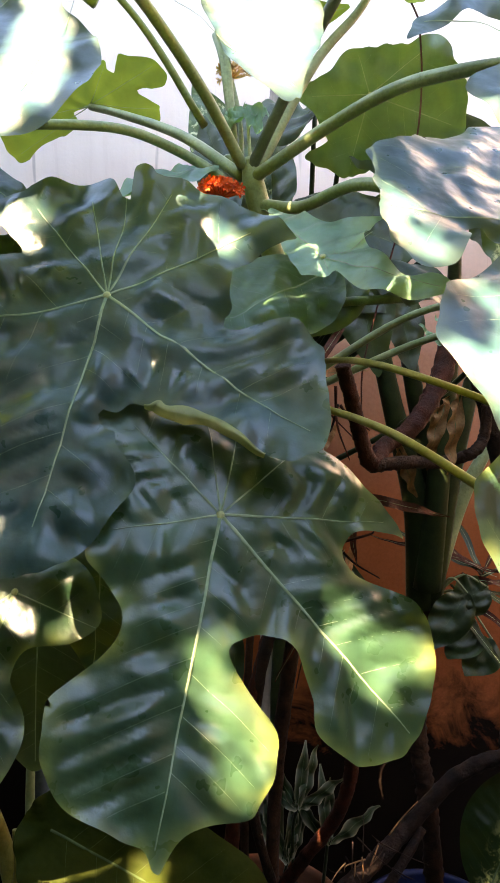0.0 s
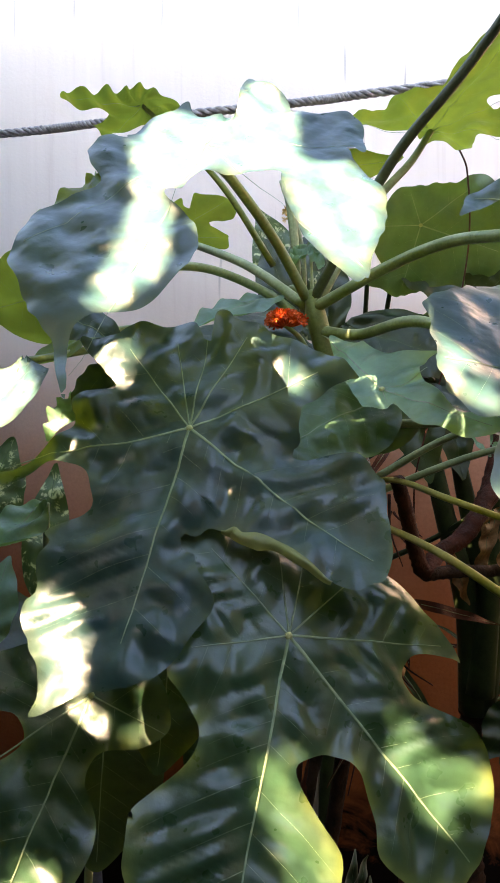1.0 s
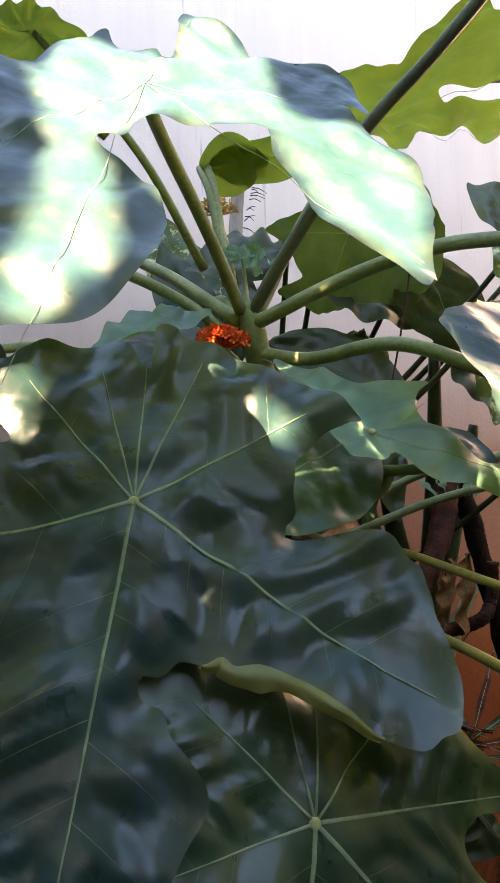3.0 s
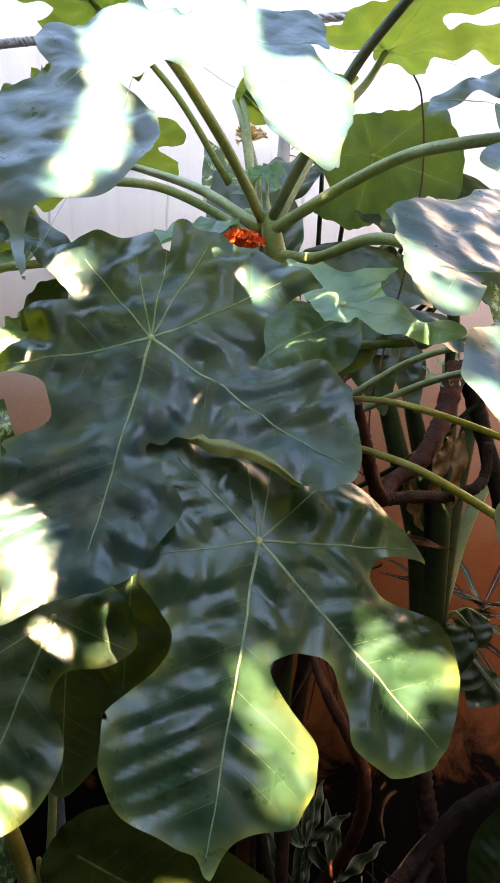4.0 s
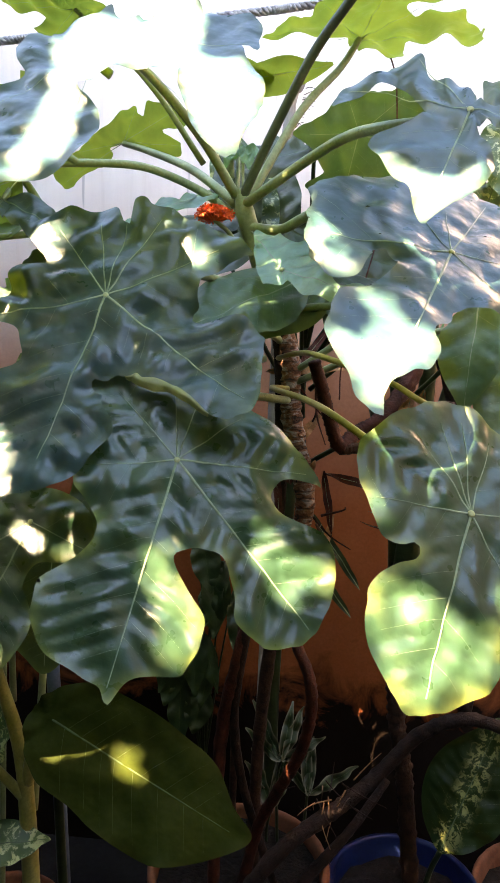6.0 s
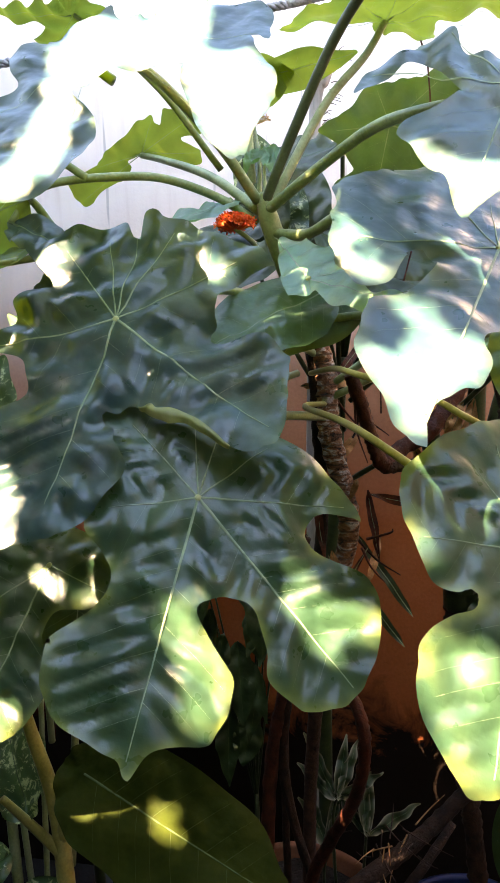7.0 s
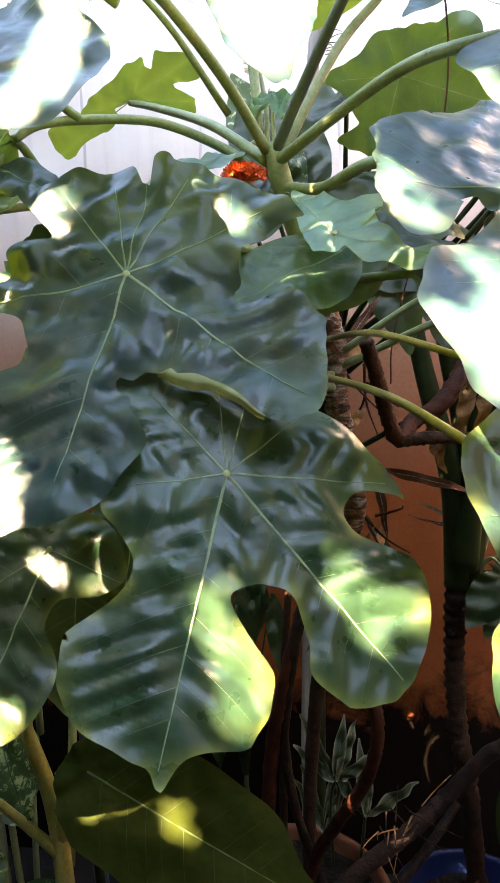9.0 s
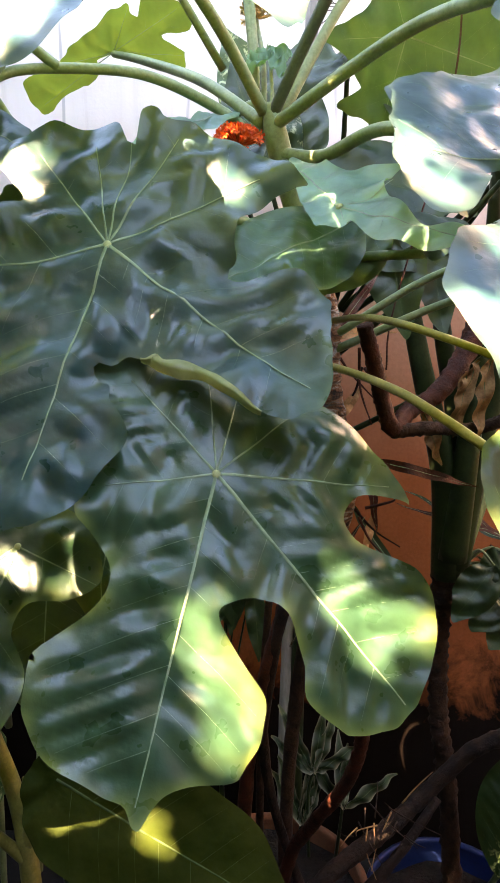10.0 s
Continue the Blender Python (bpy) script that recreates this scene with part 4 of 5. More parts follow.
stem("branch", shrub, [(0.178, 0.91, 1.075), (0.24, 0.94, 1.075), (0.287, 0.98, 1.067), (0.332, 0.98, 1.078), (0.358, 1.0, 1.100), (0.362, 1.0, 1.150)], (0.010, 0.009, 0.008), M_BARK, 12, 14, seed=5, **ROUGH)
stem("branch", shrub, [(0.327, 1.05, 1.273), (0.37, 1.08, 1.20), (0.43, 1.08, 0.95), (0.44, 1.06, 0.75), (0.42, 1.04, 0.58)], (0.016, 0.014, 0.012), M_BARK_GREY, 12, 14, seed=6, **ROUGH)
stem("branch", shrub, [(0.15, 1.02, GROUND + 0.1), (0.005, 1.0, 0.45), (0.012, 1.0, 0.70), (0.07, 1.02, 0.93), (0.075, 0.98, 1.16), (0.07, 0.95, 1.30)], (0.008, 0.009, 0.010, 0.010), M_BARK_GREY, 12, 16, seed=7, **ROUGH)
stem("branch", shrub, [(-0.05, 0.99, GROUND + 0.1), (-0.035, 1.0, 0.46), (0.003, 1.0, 0.68), (0.05, 1.04, 0.85)], (0.010, 0.013, 0.010), M_BARK_RED, 12, 14, seed=8, **ROUGH)
stem("branch", shrub, [(-0.02, 1.10, GROUND + 0.1), (-0.022, 1.1, 0.40), (0.0, 1.1, 0.78), (0.04, 1.1, 0.92)], (0.008, 0.007, 0.006), M_BARK, 10, 14, seed=9, **ROUGH)
rng = np.random.RandomState(4)
for k in range(16):
    p = np.array((0.16, 0.97, 0.42)) + rng.uniform(-1, 1, 3) * (0.06, 0.03, 0.05)
    d = rng.normal(0, 1, 3) * (0.05, 0.03, 0.05) + (0, -0.01, -0.03)
    stem("twig", shrub, [p, p + 0.5 * d + rng.normal(0, 0.006, 3), p + d], (0.0014, 0.0006), M_BARK_GREY if k % 3 else M_DRY, 5, 5)

for k in range(26):
    p = np.array((0.10, 0.985, 1.02)) + rng.uniform(-1, 1, 3) * (0.055, 0.03, 0.20)
    d = rng.normal(0, 1, 3) * (0.05, 0.02, 0.07) + (0.01, -0.01, -0.02)
    if k % 2:
        stem("twig", shrub, [p, p + 0.5 * d + rng.normal(0, 0.008, 3), p + d], (0.0026, 0.0009), M_BARK_RED if k % 4 == 1 else M_BARK_GREY, 5, 5)
    else:
        simple_leaf(shrub, p, p + 1.3 * d, rng.uniform(0.010, 0.02), M_DRY if k % 6 == 0 else M_BARK_RED, (0.2, -0.9, 0.3), step=0.005, thick=0.0005, seed=200 + k, label="shrivelled brown leaf")

# ---- cane plant with sheathed stalks ----
cane = thing("cane_plant", "ringed brown cane with stout green leaf sheaths", "plant")
stem("trunk", cane, [(0.36, 1.2, GROUND + 0.12), (0.335, 1.2, 0.32), (0.31, 1.2, 0.49), (0.305, 1.2, 0.68), (0.315, 1.2, 0.80)], (0.019, 0.018, 0.018, 0.024), M_BARK, 14, 26, rings=0.22, ring_step=0.022, wobble=0.08, label="dark ringed trunk")
for pts, r, mat in (
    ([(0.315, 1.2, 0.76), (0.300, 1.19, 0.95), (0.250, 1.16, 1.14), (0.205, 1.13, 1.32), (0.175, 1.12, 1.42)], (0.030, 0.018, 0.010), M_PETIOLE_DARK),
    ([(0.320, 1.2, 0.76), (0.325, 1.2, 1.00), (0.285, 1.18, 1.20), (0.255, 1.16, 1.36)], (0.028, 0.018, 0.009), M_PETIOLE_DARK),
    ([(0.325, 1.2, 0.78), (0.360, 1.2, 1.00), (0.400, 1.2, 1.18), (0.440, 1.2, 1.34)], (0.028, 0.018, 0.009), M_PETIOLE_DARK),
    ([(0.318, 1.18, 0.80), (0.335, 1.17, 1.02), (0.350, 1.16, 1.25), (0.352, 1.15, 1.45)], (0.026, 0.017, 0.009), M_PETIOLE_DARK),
    ([(0.330, 1.2, 0.80), (0.390, 1.22, 0.96), (0.470, 1.24, 1.10)], (0.022, 0.015, 0.008), M_PETIOLE),
):
    stem("leaf_sheath", cane, pts, r, mat, 12, 10)
side_leaf(cane, (0.175, 1.12, 1.40), (0.215, 1.08, 1.19), 0.10, M_LEAF_DARK, (0.18, 1.12, 1.38), (-0.2, -0.9, 0.3), seed=61)
side_leaf(cane, (0.255, 1.16, 1.35), (0.285, 1.10, 1.20), 0.07, M_LEAF_DARK, (0.255, 1.16, 1.34), (0.2, -0.9, 0.3), seed=62)
for k in range(12):
    a = -0.5 + 0.16 * k
    b = np.array((0.36 + 0.01 * k, 1.22, 0.78 + 0.01 * (k % 4)))
    e = b + np.array((0.20 * math.cos(a * 2.1), -0.08, 0.22 * math.sin(a * 1.7)))
    simple_leaf(cane, b, e, 0.012, M_BARK_RED if k % 2 else M_PETIOLE_DARK, (0, -0.7, 0.7), step=0.005, thick=0.0006, seed=70 + k)
for k, (bx, bz, tx, tz) in enumerate(((0.392, 0.790, 0.318, 0.690), (0.409, 0.735, 0.352, 0.672), (0.43, 0.80, 0.36, 0.775), (0.44, 0.70, 0.385, 0.64))):
    side_leaf(cane, (bx, 1.18, bz), (tx, 1.16, tz), 0.075, M_LEAF_DARK, (0.34, 1.2, 0.78), (0.0, -0.85, 0.5), seed=85 + k, radii=(0.003, 0.002))
sprout = [(0.300 + 0.012 * k, 1.02, 1.235) for k in range(5)]
for k, s in enumerate(sprout):
    simple_leaf(cane, s, (s[0] - 0.03 + 0.016 * k, 1.0, 1.31 - 0.012 * abs(k - 2)), 0.008, M_LEAF_YOUNG, (0, -0.9, 0.3), step=0.004, thick=0.0005, seed=90 + k)
for k, (x0, z0, x1, z1) in enumerate(((0.30, 1.165, 0.265, 1.07), (0.285, 1.15, 0.275, 1.06), (0.315, 1.17, 0.30, 1.05), (0.225, 1.10, 0.262, 1.02))):
    simple_leaf(cane, (x0, 0.98, z0), (x1, 0.95, z1), 0.022, M_DRY, (0.2, -0.9, 0.2), step=0.005, thick=0.0006, seed=95 + k)

# ---- broad olive leaf and the yellow-stemmed plant ----
broad = thing("broad_leaf_plant", "low plant with one broad olive green leaf", "plant")
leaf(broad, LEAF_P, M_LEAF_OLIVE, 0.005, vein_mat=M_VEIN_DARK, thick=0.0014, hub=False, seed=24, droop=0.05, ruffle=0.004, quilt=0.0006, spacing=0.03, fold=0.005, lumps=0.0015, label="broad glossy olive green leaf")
stem("leaf_stalk", broad, [(-0.204, 0.66, 0.724), (-0.23, 0.72, 0.66), (-0.24, 0.76, 0.3), (-0.24, 0.78, GROUND)], (0.006, 0.009), M_PETIOLE_DARK, 10, 8)

yellow = thing("yellow_stem_plant", "yellow-stemmed plant with cream-blotched leaves", "plant")
stem("stem", yellow, [(-0.315, 0.70, 0.80), (-0.301, 0.70, 0.746), (-0.275, 0.70, 0.649), (-0.266, 0.70, 0.519), (-0.262, 0.70, 0.2), (-0.262, 0.70, GROUND)], (0.007, 0.010, 0.013, 0.014), M_PETIOLE_YELLOW, 12, 10, label="yellow fleshy stem")
stem("leaf_stalk", yellow, [(-0.265, 0.70, 0.569), (-0.299, 0.68, 0.627), (-0.327, 0.66, 0.677)], (0.008, 0.005), M_PETIOLE_YELLOW, 10, 8)
stem("leaf_sheath", yellow, [(-0.266, 0.70, 0.60), (-0.256, 0.69, 0.65), (-0.257, 0.685, 0.70)], (0.010, 0.007, 0.003), M_PETIOLE_YELLOW, 10, 8)
simple_leaf(yellow, (-0.300, 0.68, 0.632), (-0.385, 0.60, 0.770), 0.10, M_VARIEG, (-0.2, -0.8, 0.5), seed=101)
simple_leaf(yellow, (-0.320, 0.66, 0.60), (-0.42, 0.60, 0.56), 0.09, M_VARIEG, (0, -0.6, 0.8), seed=102)
simple_leaf(yellow, (-0.34, 0.66, 0.52), (-0.265, 0.62, 0.60), 0.06, M_VARIEG, (0, -0.6, 0.8), seed=103)
simple_leaf(yellow, (-0.225, 0.735, 0.99), (-0.222, 0.66, 0.785), 0.145, M_LEAF_INNER, (0.15, -0.9, 0.35), seed=104, belly=0.5, tipsharp=0.2, fold=0.001, quilt=0.0008, lumps=0.001, ruffle=0.002)
stem("leaf_stalk", yellow, [(-0.225, 0.735, 0.99), (-0.25, 0.75, 0.85), (-0.262, 0.71, 0.55)], (0.004, 0.006), M_PETIOLE, 8, 8)

spotted = thing("spotted_leaf_plant", "tall plant with cream-speckled green leaves", "plant")
side_leaf(spotted, (-0.490, 0.90, 1.10), (-0.455, 0.95, 1.275), 0.11, M_VARIEG, (-0.48, 0.92, GROUND), (0, -0.95, 0.2), sag=0, radii=(0.011, 0.007), seed=111)
side_leaf(spotted, (-0.315, 0.76, 1.19), (-0.380, 0.68, 1.145), 0.075, M_LEAF_YOUNG, (-0.40, 0.92, 0.6), (0, -0.5, 0.85), seed=112)
side_leaf(spotted, (-0.40, 0.92, 1.02), (-0.37, 0.90, 1.24), 0.07, M_VARIEG, (-0.45, 0.92, GROUND), (0.3, -0.9, 0.2), sag=0, seed=113)
side_leaf(spotted, (-0.47, 0.88, 0.95), (-0.44, 0.80, 1.08), 0.07, M_LEAF_YOUNG, (-0.46, 0.92, 0.3), (0.2, -0.9, 0.4), sag=0, seed=114)

pipe = thing("plastic_pipe", "upright blue-grey plastic pipe", "pipe")
stem("tube", pipe, [(-0.28, 0.86, GROUND), (-0.285, 0.86, 0.3), (-0.292, 0.85, 0.74)], (0.011,), M_BLUEGREY, 16, 6)

# ---- variegated plant behind the fork ----
back = thing("variegated_plant", "dark plant with cream-marbled leaves against the wall", "plant")
ROOT = (0.03, 1.32, GROUND)
for base, tip, w, mat, up in (
    ((0.02, 1.22, 1.45), (-0.085, 1.25, 1.74), 0.13, M_VARIEG, (0.2, -0.95, 0.2)),
    ((0.05, 1.22, 1.45), (0.00, 1.26, 1.70), 0.12, M_LEAF_DARK, (-0.2, -0.9, 0.3)),
    ((0.06, 1.15, 1.43), (0.33, 1.12, 1.42), 0.15, M_LEAF_DARK, (0.0, -0.75, 0.6)),
    ((0.12, 1.15, 1.62), (-0.04, 1.12, 1.60), 0.12, M_LEAF_DARK, (0.0, -0.7, 0.6)),
    ((0.17, 1.18, 1.60), (0.33, 1.15, 1.49), 0.12, M_LEAF_DARK, (0.0, -0.8, 0.5)),
    ((0.33, 1.17, 1.62), (0.40, 1.10, 1.43), 0.16, M_LEAF_OLIVE, (0.1, -0.85, 0.4)),
    ((0.43, 1.05, 1.52), (0.37, 1.05, 1.33), 0.12, M_VARIEG, (0.1, -0.9, 0.3)),
    ((0.47, 1.05, 1.63), (0.43, 1.0, 1.49), 0.12, M_VARIEG, (-0.1, -0.85, 0.4)),
    ((0.52, 1.12, 1.62), (0.44, 1.1, 1.76), 0.10, M_LEAF_DARK, (0.0, -0.9, 0.3)),
    ((0.25, 1.20, 1.50), (0.22, 1.15, 1.36), 0.10, M_VARIEG, (0.1, -0.9, 0.3)),
    ((-0.05, 1.15, 1.43), (-0.24, 1.05, 1.44), 0.13, M_LEAF_DARK, (0.0, -0.6, 0.75)),
    ((0.38, 1.15, 1.46), (0.50, 1.05, 1.36), 0.13, M_LEAF_DARK, (0.0, -0.7, 0.6)),
    ((0.02, 1.08, 1.42), (-0.22, 1.0, 1.445), 0.12, M_LEAF_DARK, (0.0, -0.8, 0.5)),
    ((0.07, 1.10, 1.46), (0.30, 1.04, 1.40), 0.13, M_LEAF_DARK, (0.0, -0.85, 0.4)),
    ((0.10, 1.12, 1.40), (0.28, 1.08, 1.30), 0.13, M_LEAF_DARK, (0.0, -0.85, 0.4)),
    ((-0.01, 1.18, 1.46), (-0.07, 1.2, 1.66), 0.10, M_LEAF_DARK, (0.1, -0.95, 0.2)),
    ((0.44, 0.98, 1.30), (0.52, 0.92, 1.12), 0.13, M_LEAF_DARK, (-0.1, -0.85, 0.4)),
):
    side_leaf(back, base, tip, w, mat, (0.095 + 0.05 * base[0], 1.285, min(1.24, base[2] - 0.3)), up, stalk=M_PETIOLE_DARK, sag=-0.03, seed=int(abs(base[0]) * 1000) + 120)
stem("stem", back, [ROOT, (0.04, 1.31, 0.5), (0.08, 1.3, 1.0), (0.10, 1.28, 1.25)], (0.018, 0.015, 0.012), M_PETIOLE_DARK, 10, 8)

for base, tip in (((0.145, 1.0, 0.96), (0.222, 1.05, 0.793)), ((0.125, 1.0, 0.889), (0.207, 1.05, 0.739))):
    simple_leaf(cane, tip, base, 0.016, M_PETIOLE_DARK, (0.3, -0.9, 0.2), step=0.004, thick=0.0006, seed=99)

stake = thing("grey_cane", "weathered grey cane with hair roots, cut off at the top", "stake")
stem("shaft", stake, [(0.0, 1.32, GROUND), (0.03, 1.31, 1.0), (0.058, 1.30, 1.70), (0.082, 1.30, 1.80), (0.098, 1.30, 1.845)], (0.014, 0.012, 0.011), M_CANE, 12, 14, rings=0.12, ring_step=0.04, wobble=0.04)
rng = np.random.RandomState(9)
for k in range(22):
    z = rng.uniform(1.70, 1.85)
    p = np.array((0.06 + (z - 1.70) * 0.26 + 0.01, 1.30, z))
    q = p + np.array((rng.uniform(0.01, 0.035), rng.uniform(-0.01, 0.01), rng.uniform(-0.015, 0.012)))
    stem("hair_root", stake, [p, (p + q) / 2 + (0, 0, 0.003), q], (0.0009, 0.0005), M_BARK, 4, 4)
cord = thing("cord", "thin brown cord hanging straight down", "cord")
stem("strand", cord, [(0.215, 1.19, 1.905), (0.248, 1.02, 1.72), (0.258, 1.0, 1.66), (0.258, 1.0, 1.558), (0.235, 1.0, 1.43), (0.211, 1.0, 1.339), (0.180, 1.0, 1.217), (0.176, 1.0, 1.15)], (0.0014,), M_BARK_RED, 6, 8)

# ---- low plants and pots ----
# made-up clump of leaves that darkens this stretch of wall
low = thing("dark_filler_leaves", "drooping dark leaves added to darken the wall behind them", "plant")
rng = np.random.RandomState(17)
for k in range(16):
    x, z = rng.uniform(-0.25, -0.05), rng.uniform(0.42, 0.82)
    side_leaf(low, (x, 1.34, z), (x + rng.uniform(-0.05, 0.05), rng.uniform(1.2, 1.3), z - rng.uniform(0.10, 0.17)), rng.uniform(0.04, 0.075), M_LEAF_DARK, (-0.14, 1.38, 0.2), (rng.uniform(-0.3, 0.3), -0.9, 0.3), stalk=M_PETIOLE_DARK, radii=(0.003, 0.002), seed=300 + k)
stem("stem", low, [(-0.14, 1.38, GROUND), (-0.14, 1.38, 0.22)], (0.008, 0.006), M_PETIOLE_DARK, 8, 4)
striped = thing("striped_plant", "small dark plant with cream-edged narrow leaves", "plant")
rng = np.random.RandomState(11)
for cx, cz, n in ((0.075, 0.40, 5), (0.055, 0.29, 5), (0.13, 0.33, 4)):
    for k in range(n):
        a = 2 * math.pi * k / n + rng.uniform(-0.3, 0.3)
        lean = rng.uniform(0.6, 1.5)
        length = rng.uniform(0.10, 0.14)
        b = np.array((cx, 1.12, cz))
        d = np.array((math.cos(a) * lean * 0.7, math.sin(a) * lean * 0.5 - 0.2, 1.0 - 0.35 * lean))
        d *= length / np.linalg.norm(d)
        simple_leaf(striped, b, b + d, 0.024, M_STRIPED, (0.25 * math.cos(a), -0.9, 0.35), step=0.004, thick=0.0006, seed=130 + k)
    stem("stem", striped, [(cx, 1.12, cz + 0.01), (cx - 0.01, 1.13, cz - 0.1), (0.08, 1.14, GROUND)], (0.003, 0.004), M_PETIOLE_DARK, 8, 6)

marbled = thing("marbled_leaf_plant", "low plant with a dark leaf marbled in cream", "plant")
simple_leaf(marbled, (0.377, 1.0, 0.325), (0.480, 1.03, 0.565), 0.155, M_MARBLED, (-0.25, -0.9, 0.3), seed=141, belly=0.45, step=0.0045)
simple_leaf(marbled, (0.380, 1.0, 0.24), (0.47, 0.94, 0.15), 0.09, M_MARBLED, (0.1, -0.7, 0.7), seed=142)
stem("leaf_stalk", marbled, [(0.377, 1.0, 0.325), (0.36, 1.03, 0.24), (0.35, 1.08, GROUND + 0.2)], (0.005, 0.006), M_PETIOLE_DARK, 8, 6)
stem("leaf_stalk", marbled, [(0.380, 1.0, 0.24), (0.365, 1.05, 0.2), (0.35, 1.08, GROUND + 0.2)], (0.004, 0.005), M_PETIOLE_DARK, 8, 6)


def pot(name, label, at, radius, height, mat, soil=0.04):
    p = thing(name, label, "pot", at)
    r, h = radius, height
    lathe("body", [(0.001, 0), (0.74 * r, 0), (0.76 * r, 0.01), (0.95 * r, h - 0.045), (0.96 * r, h - 0.04), (1.03 * r, h - 0.038), (1.05 * r, h - 0.03), (1.05 * r, h - 0.006), (1.03 * r, h), (0.98 * r, h), (0.96 * r, h - 0.008), (0.90 * r, 0.5 * h), (0.001, 0.5 * h)], mat, p)
    n = 26
    verts, faces = [(0, 0, h - soil)], []
    rng = np.random.RandomState(3)
    for i in range(1, 7):
        for k in range(n):
            a = 2 * math.pi * k / n
            verts.append((0.94 * r * i / 6 * math.cos(a), 0.94 * r * i / 6 * math.sin(a), h - soil + rng.uniform(-0.006, 0.006)))
    faces += [(0, 1 + k, 1 + (k + 1) % n) for k in range(n)]
    for i in range(5):
        faces += [(1 + i * n + k, 1 + (i + 1) * n + k, 1 + (i + 1) * n + (k + 1) % n, 1 + i * n + (k + 1) % n) for k in range(n)]
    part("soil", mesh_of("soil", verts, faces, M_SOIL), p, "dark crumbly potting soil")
    return p


pot("blue_pot", "round blue plastic flower pot with dark soil", (0.33, 1.12, GROUND), 0.15, 0.27, M_BLUE, 0.05)
pot("terracotta_pot", "wide terracotta flower pot with a rolled rim", (0.66, 1.18, GROUND), 0.17, 0.23, M_TERRACOTTA)
pot("terracotta_pot", "tall terracotta flower pot holding woody stems", (0.00, 1.03, GROUND), 0.17, 0.36, M_TERRACOTTA, 0.03)
pot("terracotta_pot", "terracotta flower pot among the low stems", (-0.27, 0.76, GROUND), 0.15, 0.28, M_TERRACOTTA, 0.03)
pot("terracotta_pot", "terracotta flower pot near the wall", (-0.46, 0.93, GROUND), 0.13, 0.26, M_TERRACOTTA, 0.03)

# ---- leaf canopy above the view, unseen and added to block the sun ----
# openings fitted to sun patches traced in the camera's view, in the plane of the blade they lie on (the last in plan,
# at the canopy)
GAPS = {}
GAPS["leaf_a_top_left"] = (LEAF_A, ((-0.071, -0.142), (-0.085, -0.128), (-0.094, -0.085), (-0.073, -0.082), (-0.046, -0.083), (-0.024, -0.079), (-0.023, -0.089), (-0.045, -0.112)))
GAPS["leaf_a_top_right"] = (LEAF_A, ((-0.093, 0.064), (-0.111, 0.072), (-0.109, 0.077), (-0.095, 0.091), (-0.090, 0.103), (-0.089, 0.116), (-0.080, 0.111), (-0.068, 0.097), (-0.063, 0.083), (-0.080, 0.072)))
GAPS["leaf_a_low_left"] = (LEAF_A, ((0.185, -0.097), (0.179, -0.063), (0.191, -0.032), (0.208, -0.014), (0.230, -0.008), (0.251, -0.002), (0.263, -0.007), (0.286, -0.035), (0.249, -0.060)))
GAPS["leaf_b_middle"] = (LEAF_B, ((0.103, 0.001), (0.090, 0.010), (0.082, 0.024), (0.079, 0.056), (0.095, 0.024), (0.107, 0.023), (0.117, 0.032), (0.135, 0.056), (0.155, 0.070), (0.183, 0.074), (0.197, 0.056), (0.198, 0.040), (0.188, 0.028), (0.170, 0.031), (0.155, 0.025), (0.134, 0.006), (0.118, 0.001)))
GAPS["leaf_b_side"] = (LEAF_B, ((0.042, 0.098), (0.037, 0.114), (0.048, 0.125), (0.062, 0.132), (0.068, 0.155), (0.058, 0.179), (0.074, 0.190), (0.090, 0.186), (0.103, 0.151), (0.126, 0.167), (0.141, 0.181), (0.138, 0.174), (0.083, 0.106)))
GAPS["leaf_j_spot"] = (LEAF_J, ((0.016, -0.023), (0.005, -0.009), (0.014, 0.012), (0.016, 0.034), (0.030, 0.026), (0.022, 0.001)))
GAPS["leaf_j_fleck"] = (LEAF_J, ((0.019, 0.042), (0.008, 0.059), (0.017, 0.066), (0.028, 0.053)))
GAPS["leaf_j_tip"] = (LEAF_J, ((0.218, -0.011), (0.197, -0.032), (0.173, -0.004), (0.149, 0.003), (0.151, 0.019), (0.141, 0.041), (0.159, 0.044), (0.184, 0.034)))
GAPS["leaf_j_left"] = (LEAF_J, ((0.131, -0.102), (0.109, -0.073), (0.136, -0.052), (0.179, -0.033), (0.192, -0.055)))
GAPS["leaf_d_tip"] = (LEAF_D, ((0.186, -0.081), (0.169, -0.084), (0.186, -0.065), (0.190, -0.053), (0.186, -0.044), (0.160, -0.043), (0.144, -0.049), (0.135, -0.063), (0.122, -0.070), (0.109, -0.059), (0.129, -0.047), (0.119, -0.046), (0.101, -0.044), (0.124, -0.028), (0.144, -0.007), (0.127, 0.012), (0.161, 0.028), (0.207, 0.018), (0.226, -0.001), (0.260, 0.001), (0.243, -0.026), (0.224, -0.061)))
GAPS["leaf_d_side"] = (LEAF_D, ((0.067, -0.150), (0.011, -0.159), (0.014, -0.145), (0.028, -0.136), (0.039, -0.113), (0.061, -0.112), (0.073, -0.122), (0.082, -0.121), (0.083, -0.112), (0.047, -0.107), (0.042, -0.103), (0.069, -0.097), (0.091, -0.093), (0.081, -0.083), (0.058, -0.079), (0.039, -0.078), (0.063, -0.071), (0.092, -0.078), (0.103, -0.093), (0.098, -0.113)))
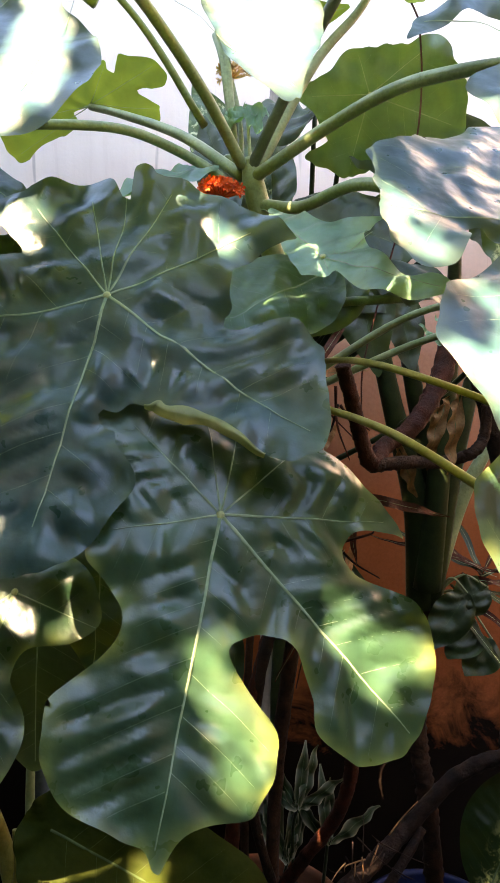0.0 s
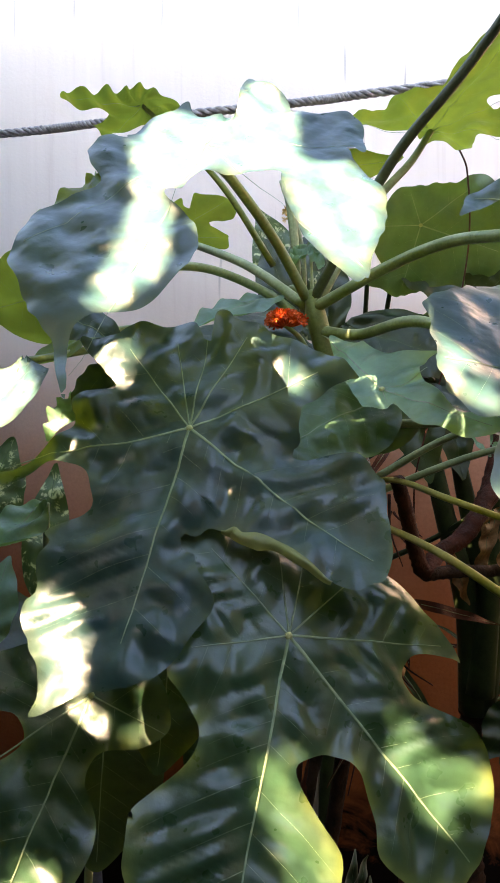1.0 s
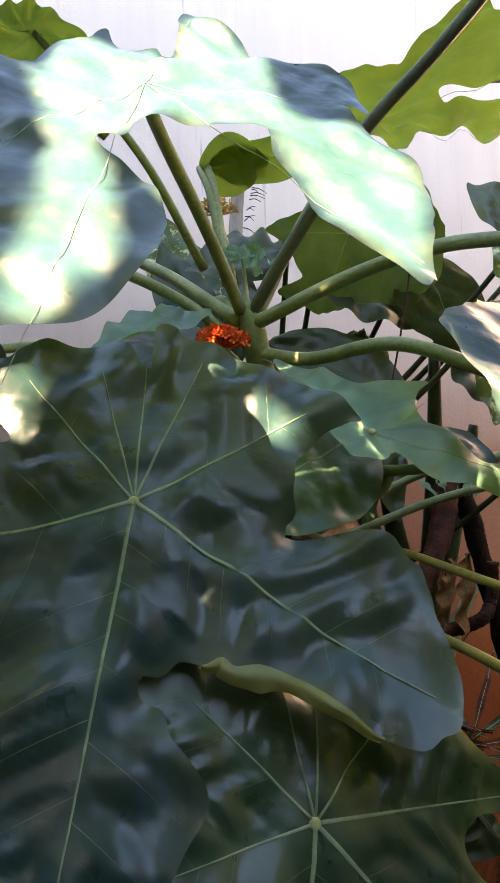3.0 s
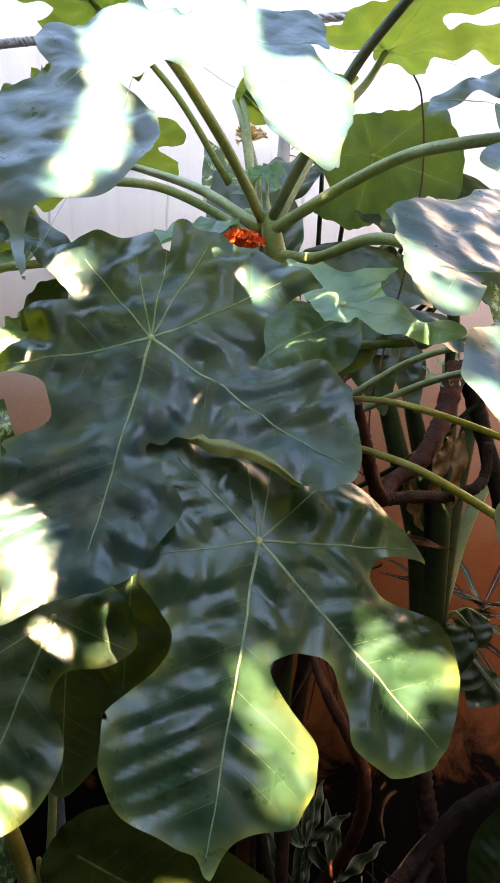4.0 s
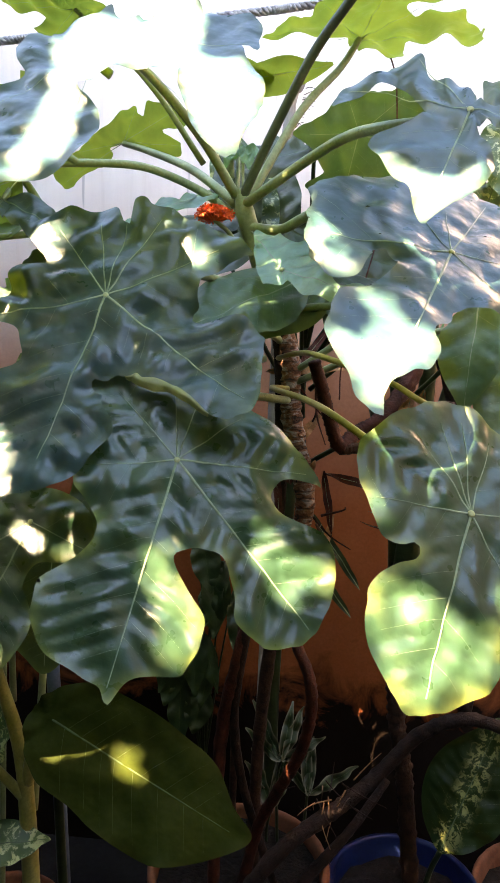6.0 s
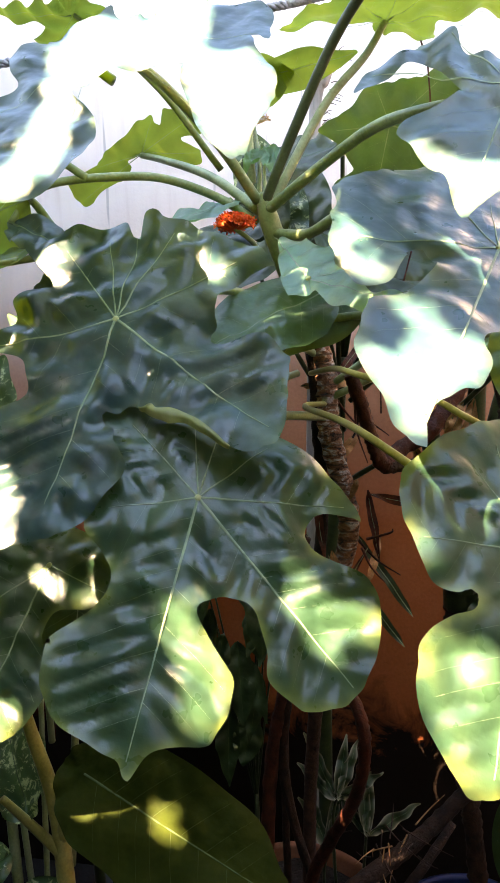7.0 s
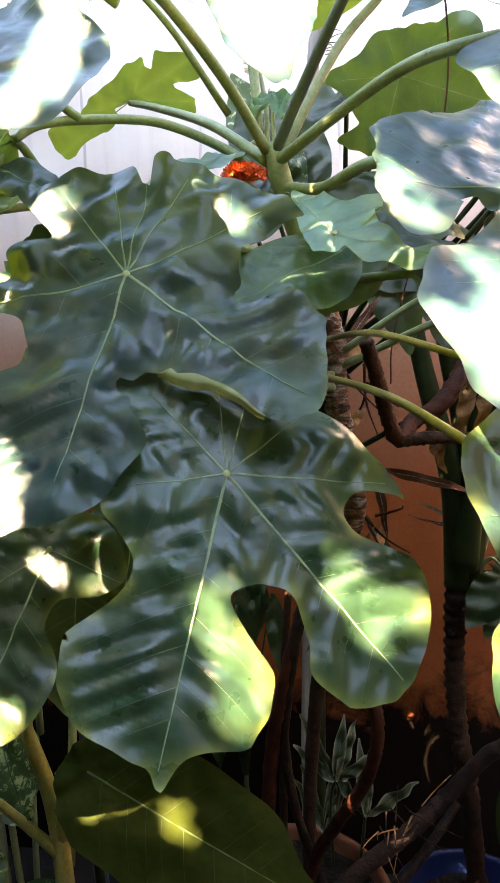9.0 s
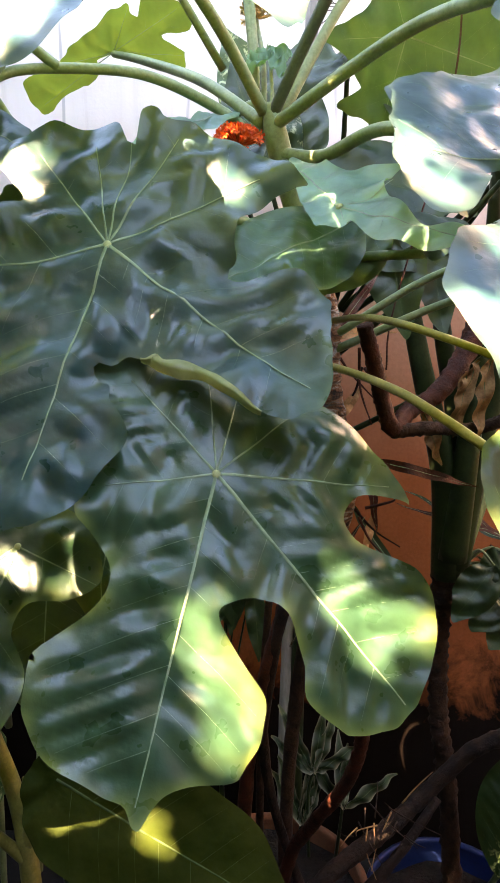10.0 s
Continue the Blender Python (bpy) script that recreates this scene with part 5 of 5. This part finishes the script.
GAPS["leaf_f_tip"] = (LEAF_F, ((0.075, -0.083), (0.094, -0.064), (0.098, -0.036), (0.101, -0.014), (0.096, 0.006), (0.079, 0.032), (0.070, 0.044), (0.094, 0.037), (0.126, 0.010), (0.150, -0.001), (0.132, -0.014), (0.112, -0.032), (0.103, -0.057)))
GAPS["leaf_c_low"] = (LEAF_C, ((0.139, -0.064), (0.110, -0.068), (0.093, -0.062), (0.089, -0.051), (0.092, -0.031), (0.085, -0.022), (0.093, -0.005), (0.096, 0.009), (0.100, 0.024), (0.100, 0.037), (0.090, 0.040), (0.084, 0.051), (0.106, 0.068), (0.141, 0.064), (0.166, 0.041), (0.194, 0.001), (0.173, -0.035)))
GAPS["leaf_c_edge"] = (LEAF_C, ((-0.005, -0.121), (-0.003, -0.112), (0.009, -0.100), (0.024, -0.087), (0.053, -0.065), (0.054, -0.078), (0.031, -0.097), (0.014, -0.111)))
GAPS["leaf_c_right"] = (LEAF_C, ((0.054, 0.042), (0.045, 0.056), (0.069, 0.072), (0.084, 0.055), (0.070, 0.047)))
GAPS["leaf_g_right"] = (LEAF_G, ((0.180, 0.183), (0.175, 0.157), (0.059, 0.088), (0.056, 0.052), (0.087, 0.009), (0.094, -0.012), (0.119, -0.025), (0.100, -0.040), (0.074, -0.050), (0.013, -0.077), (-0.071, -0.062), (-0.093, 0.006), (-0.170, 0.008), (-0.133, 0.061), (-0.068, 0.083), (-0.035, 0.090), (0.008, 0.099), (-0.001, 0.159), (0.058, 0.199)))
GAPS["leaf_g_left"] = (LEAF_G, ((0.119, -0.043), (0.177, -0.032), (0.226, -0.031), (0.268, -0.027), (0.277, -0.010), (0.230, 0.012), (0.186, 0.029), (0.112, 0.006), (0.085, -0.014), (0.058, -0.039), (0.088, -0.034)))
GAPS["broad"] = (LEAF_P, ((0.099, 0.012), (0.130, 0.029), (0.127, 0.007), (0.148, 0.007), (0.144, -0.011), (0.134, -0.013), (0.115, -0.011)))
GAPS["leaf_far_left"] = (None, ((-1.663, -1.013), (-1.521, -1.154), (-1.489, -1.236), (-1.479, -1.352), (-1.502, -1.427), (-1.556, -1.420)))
CANOPY = 3.6
sun_block = [thing("added_canopy", "unseen leafy canopy added overhead to block the sun", "branch", group="branches overhead") for k in range(2)]
stem("branch", sun_block[0], [(-1.4, -0.35, 2.45), (-1.5, -0.42, 3.1), (-1.4, -0.5, 3.62), (-0.9, -0.52, 3.68), (-0.2, -0.45, 3.68)], (0.03, 0.026, 0.018, 0.008), M_BARK_GREY, 12, 10, wobble=0.05)
stem("branch", sun_block[1], [(-1.4, -1.75, 2.45), (-1.6, -1.85, 3.1), (-1.5, -1.95, 3.62), (-1.0, -2.0, 3.68), (-0.4, -1.95, 3.68)], (0.03, 0.026, 0.018, 0.008), M_BARK_GREY, 12, 10, wobble=0.05)
rng = np.random.RandomState(21)
RIM = np.array([(0.0, 0), (0.02, 0.022), (0.045, 0.043), (0.075, 0.05), (0.105, 0.038), (0.13, 0.019), (0.15, 0), (0.13, -0.019), (0.105, -0.038), (0.075, -0.05), (0.045, -0.043), (0.02, -0.022)])
RIB = np.array([(0.03, 0), (0.075, 0), (0.12, 0)])
BLADE = np.vstack([RIM, RIB])
BLADE_FACES = ((0, 1, 12, 11), (1, 2, 12), (2, 3, 13, 12), (3, 4, 13), (4, 5, 14, 13), (5, 6, 7, 14), (7, 8, 13, 14), (8, 9, 13), (9, 10, 12, 13), (10, 11, 12))
# a 4 mm plan of the canopy: where it must stay open, and where leaves already lie
CELL, X0, Y0 = 0.004, -2.5, -2.3
NX, NY = 645, 735
gx, gy = np.meshgrid(X0 + CELL * np.arange(NX), Y0 + CELL * np.arange(NY), indexing="ij")
plan = np.stack([gx.ravel(), gy.ravel()], 1)
gap_map, leaf_map = np.zeros(gx.shape, bool), np.zeros(gx.shape, bool)
dim_map = np.zeros(gx.shape, bool)
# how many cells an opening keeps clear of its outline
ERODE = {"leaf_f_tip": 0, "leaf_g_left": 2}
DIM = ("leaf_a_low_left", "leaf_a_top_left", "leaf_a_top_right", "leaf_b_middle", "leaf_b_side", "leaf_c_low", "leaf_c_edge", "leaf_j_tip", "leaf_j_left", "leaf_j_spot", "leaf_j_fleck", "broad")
bpy.context.view_layer.update()
rays = bpy.context.evaluated_depsgraph_get()
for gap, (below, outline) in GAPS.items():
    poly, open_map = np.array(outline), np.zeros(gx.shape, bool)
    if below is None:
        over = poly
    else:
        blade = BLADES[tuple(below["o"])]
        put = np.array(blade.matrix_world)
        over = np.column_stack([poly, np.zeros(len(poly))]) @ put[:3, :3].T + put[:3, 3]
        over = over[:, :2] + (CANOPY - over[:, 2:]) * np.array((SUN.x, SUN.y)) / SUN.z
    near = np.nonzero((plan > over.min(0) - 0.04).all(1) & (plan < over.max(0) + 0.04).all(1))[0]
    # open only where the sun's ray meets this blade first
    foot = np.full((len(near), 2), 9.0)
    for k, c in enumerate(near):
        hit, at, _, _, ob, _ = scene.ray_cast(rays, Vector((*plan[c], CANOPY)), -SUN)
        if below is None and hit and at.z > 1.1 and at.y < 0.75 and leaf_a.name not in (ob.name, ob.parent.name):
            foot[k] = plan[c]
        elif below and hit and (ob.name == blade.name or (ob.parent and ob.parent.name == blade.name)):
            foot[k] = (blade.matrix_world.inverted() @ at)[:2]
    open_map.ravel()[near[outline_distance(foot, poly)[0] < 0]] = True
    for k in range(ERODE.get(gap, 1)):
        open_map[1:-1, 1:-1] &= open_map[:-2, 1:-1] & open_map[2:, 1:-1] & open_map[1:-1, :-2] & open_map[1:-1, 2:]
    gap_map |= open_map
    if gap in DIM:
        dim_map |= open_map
foliage = [([], []), ([], [])]


def shade_leaf(x, y, yaw, scale):
    """A leaf of the canopy with its middle over x, y, unless it would close an opening."""
    d = np.array((math.cos(yaw), math.sin(yaw)))
    e = np.array((-d[1], d[0]))
    r = int(0.075 * scale / CELL) + 2
    i, j = int(round((x - X0) / CELL)), int(round((y - Y0) / CELL))
    part_of = (slice(max(i - r, 0), i + r + 1), slice(max(j - r, 0), j + r + 1))
    dx, dy = gx[part_of] - x, gy[part_of] - y
    u, v = (dx * d[0] + dy * d[1]) / scale, np.abs(dy * d[0] - dx * d[1]) / scale
    inside = v < np.interp(u + 0.075, RIM[:7, 0], RIM[:7, 1], left=-1, right=-1)
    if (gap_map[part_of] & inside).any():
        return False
    leaf_map[part_of] |= v < 0.85 * np.interp(u / 0.85 + 0.075, RIM[:7, 0], RIM[:7, 1], left=-1, right=-1)
    p = np.array((x, y)) + scale * ((BLADE[:, :1] - 0.075) * d + BLADE[:, 1:] * e)
    rise, tilt = rng.uniform(-0.03, 0.05), rng.uniform(-0.12, 0.12, 2)
    z = rise + (p - (x, y)) @ tilt - 0.012 * scale * (np.arange(15) > 11) - 0.9 * scale * (BLADE[:, 0] - 0.07) ** 2
    v, f = foliage[0 if y > -1.2 else 1]
    f += [tuple(len(v) + k for k in face) for face in BLADE_FACES]
    v += list(np.column_stack([p[:, 0] + SUN.x / SUN.z * z, p[:, 1] + SUN.y / SUN.z * z, CANOPY + z]))
    return True


for step, scale in ((0.10, 1.4), (0.055, 0.9), (0.03, 0.5), (0.014, 0.26), (0.008, 0.15), (0.006, 0.1), (0.005, 0.07)):
    for i in range(int(2.5 / step)):
        for j in range(int(2.84 / step)):
            x, y = X0 + 0.06 + step * (i + rng.uniform(-0.2, 0.2)), Y0 + 0.06 + step * (j + 0.5 * (i % 2) + rng.uniform(-0.2, 0.2))
            ci, cj = min(int((x - X0) / CELL), NX - 1), min(int((y - Y0) / CELL), NY - 1)
            if leaf_map[ci, cj] or gap_map[ci, cj]:
                continue
            for k in range(8):
                if shade_leaf(x, y, rng.uniform(0, 6.28), scale * rng.uniform(0.9, 1.1)):
                    break
# small leaflets added to dim the light in some of the openings
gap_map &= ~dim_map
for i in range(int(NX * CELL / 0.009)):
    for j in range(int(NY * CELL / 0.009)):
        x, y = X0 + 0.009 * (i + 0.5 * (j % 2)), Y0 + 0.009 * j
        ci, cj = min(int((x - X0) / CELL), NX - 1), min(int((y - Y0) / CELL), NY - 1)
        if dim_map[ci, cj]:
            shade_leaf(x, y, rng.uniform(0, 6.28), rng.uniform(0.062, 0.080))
for k in range(2):
    part("foliage", mesh_of("foliage", *foliage[k], M_LEAF_DARK, False), sun_block[k], "unseen dark green leaves added to block the sun")

# ---- shrubs added beyond the edges of the view to block side light ----
rng = np.random.RandomState(33)
_b = Blade(ovate(0.30, 0.22, 0.45), [(0, 0.28)], droop=0.04, ruffle=0.006, quilt=0.002, fold=0.006, seed=7)
_wide = _b.sheet("leaf", M_LEAF_DARK, 0.015)
for x0, x1, top in ((-1.2, -0.72, 1.55), (0.82, 1.3, 1.15)):
    side_shrub = thing("unseen_shrub", "unseen shrub with broad dark green leaves, added to block side light", "shrub")
    for k in range(26):
        x, y, z = rng.uniform(x0, x1), rng.uniform(0.35, 1.25), rng.uniform(0.15, top)
        ob = part("leaf", _wide, side_shrub)
        ob.matrix_local = pose(x, y, z, rng.uniform(20, 60), rng.uniform(-25, 25), rng.uniform(0, 360))
    xm = (x0 + x1) / 2
    stem("trunk", side_shrub, [(xm, 0.9, GROUND), (xm + 0.03, 0.88, 0.6), (xm - 0.02, 0.85, top)], (0.03, 0.018), M_BARK, 12, 10)
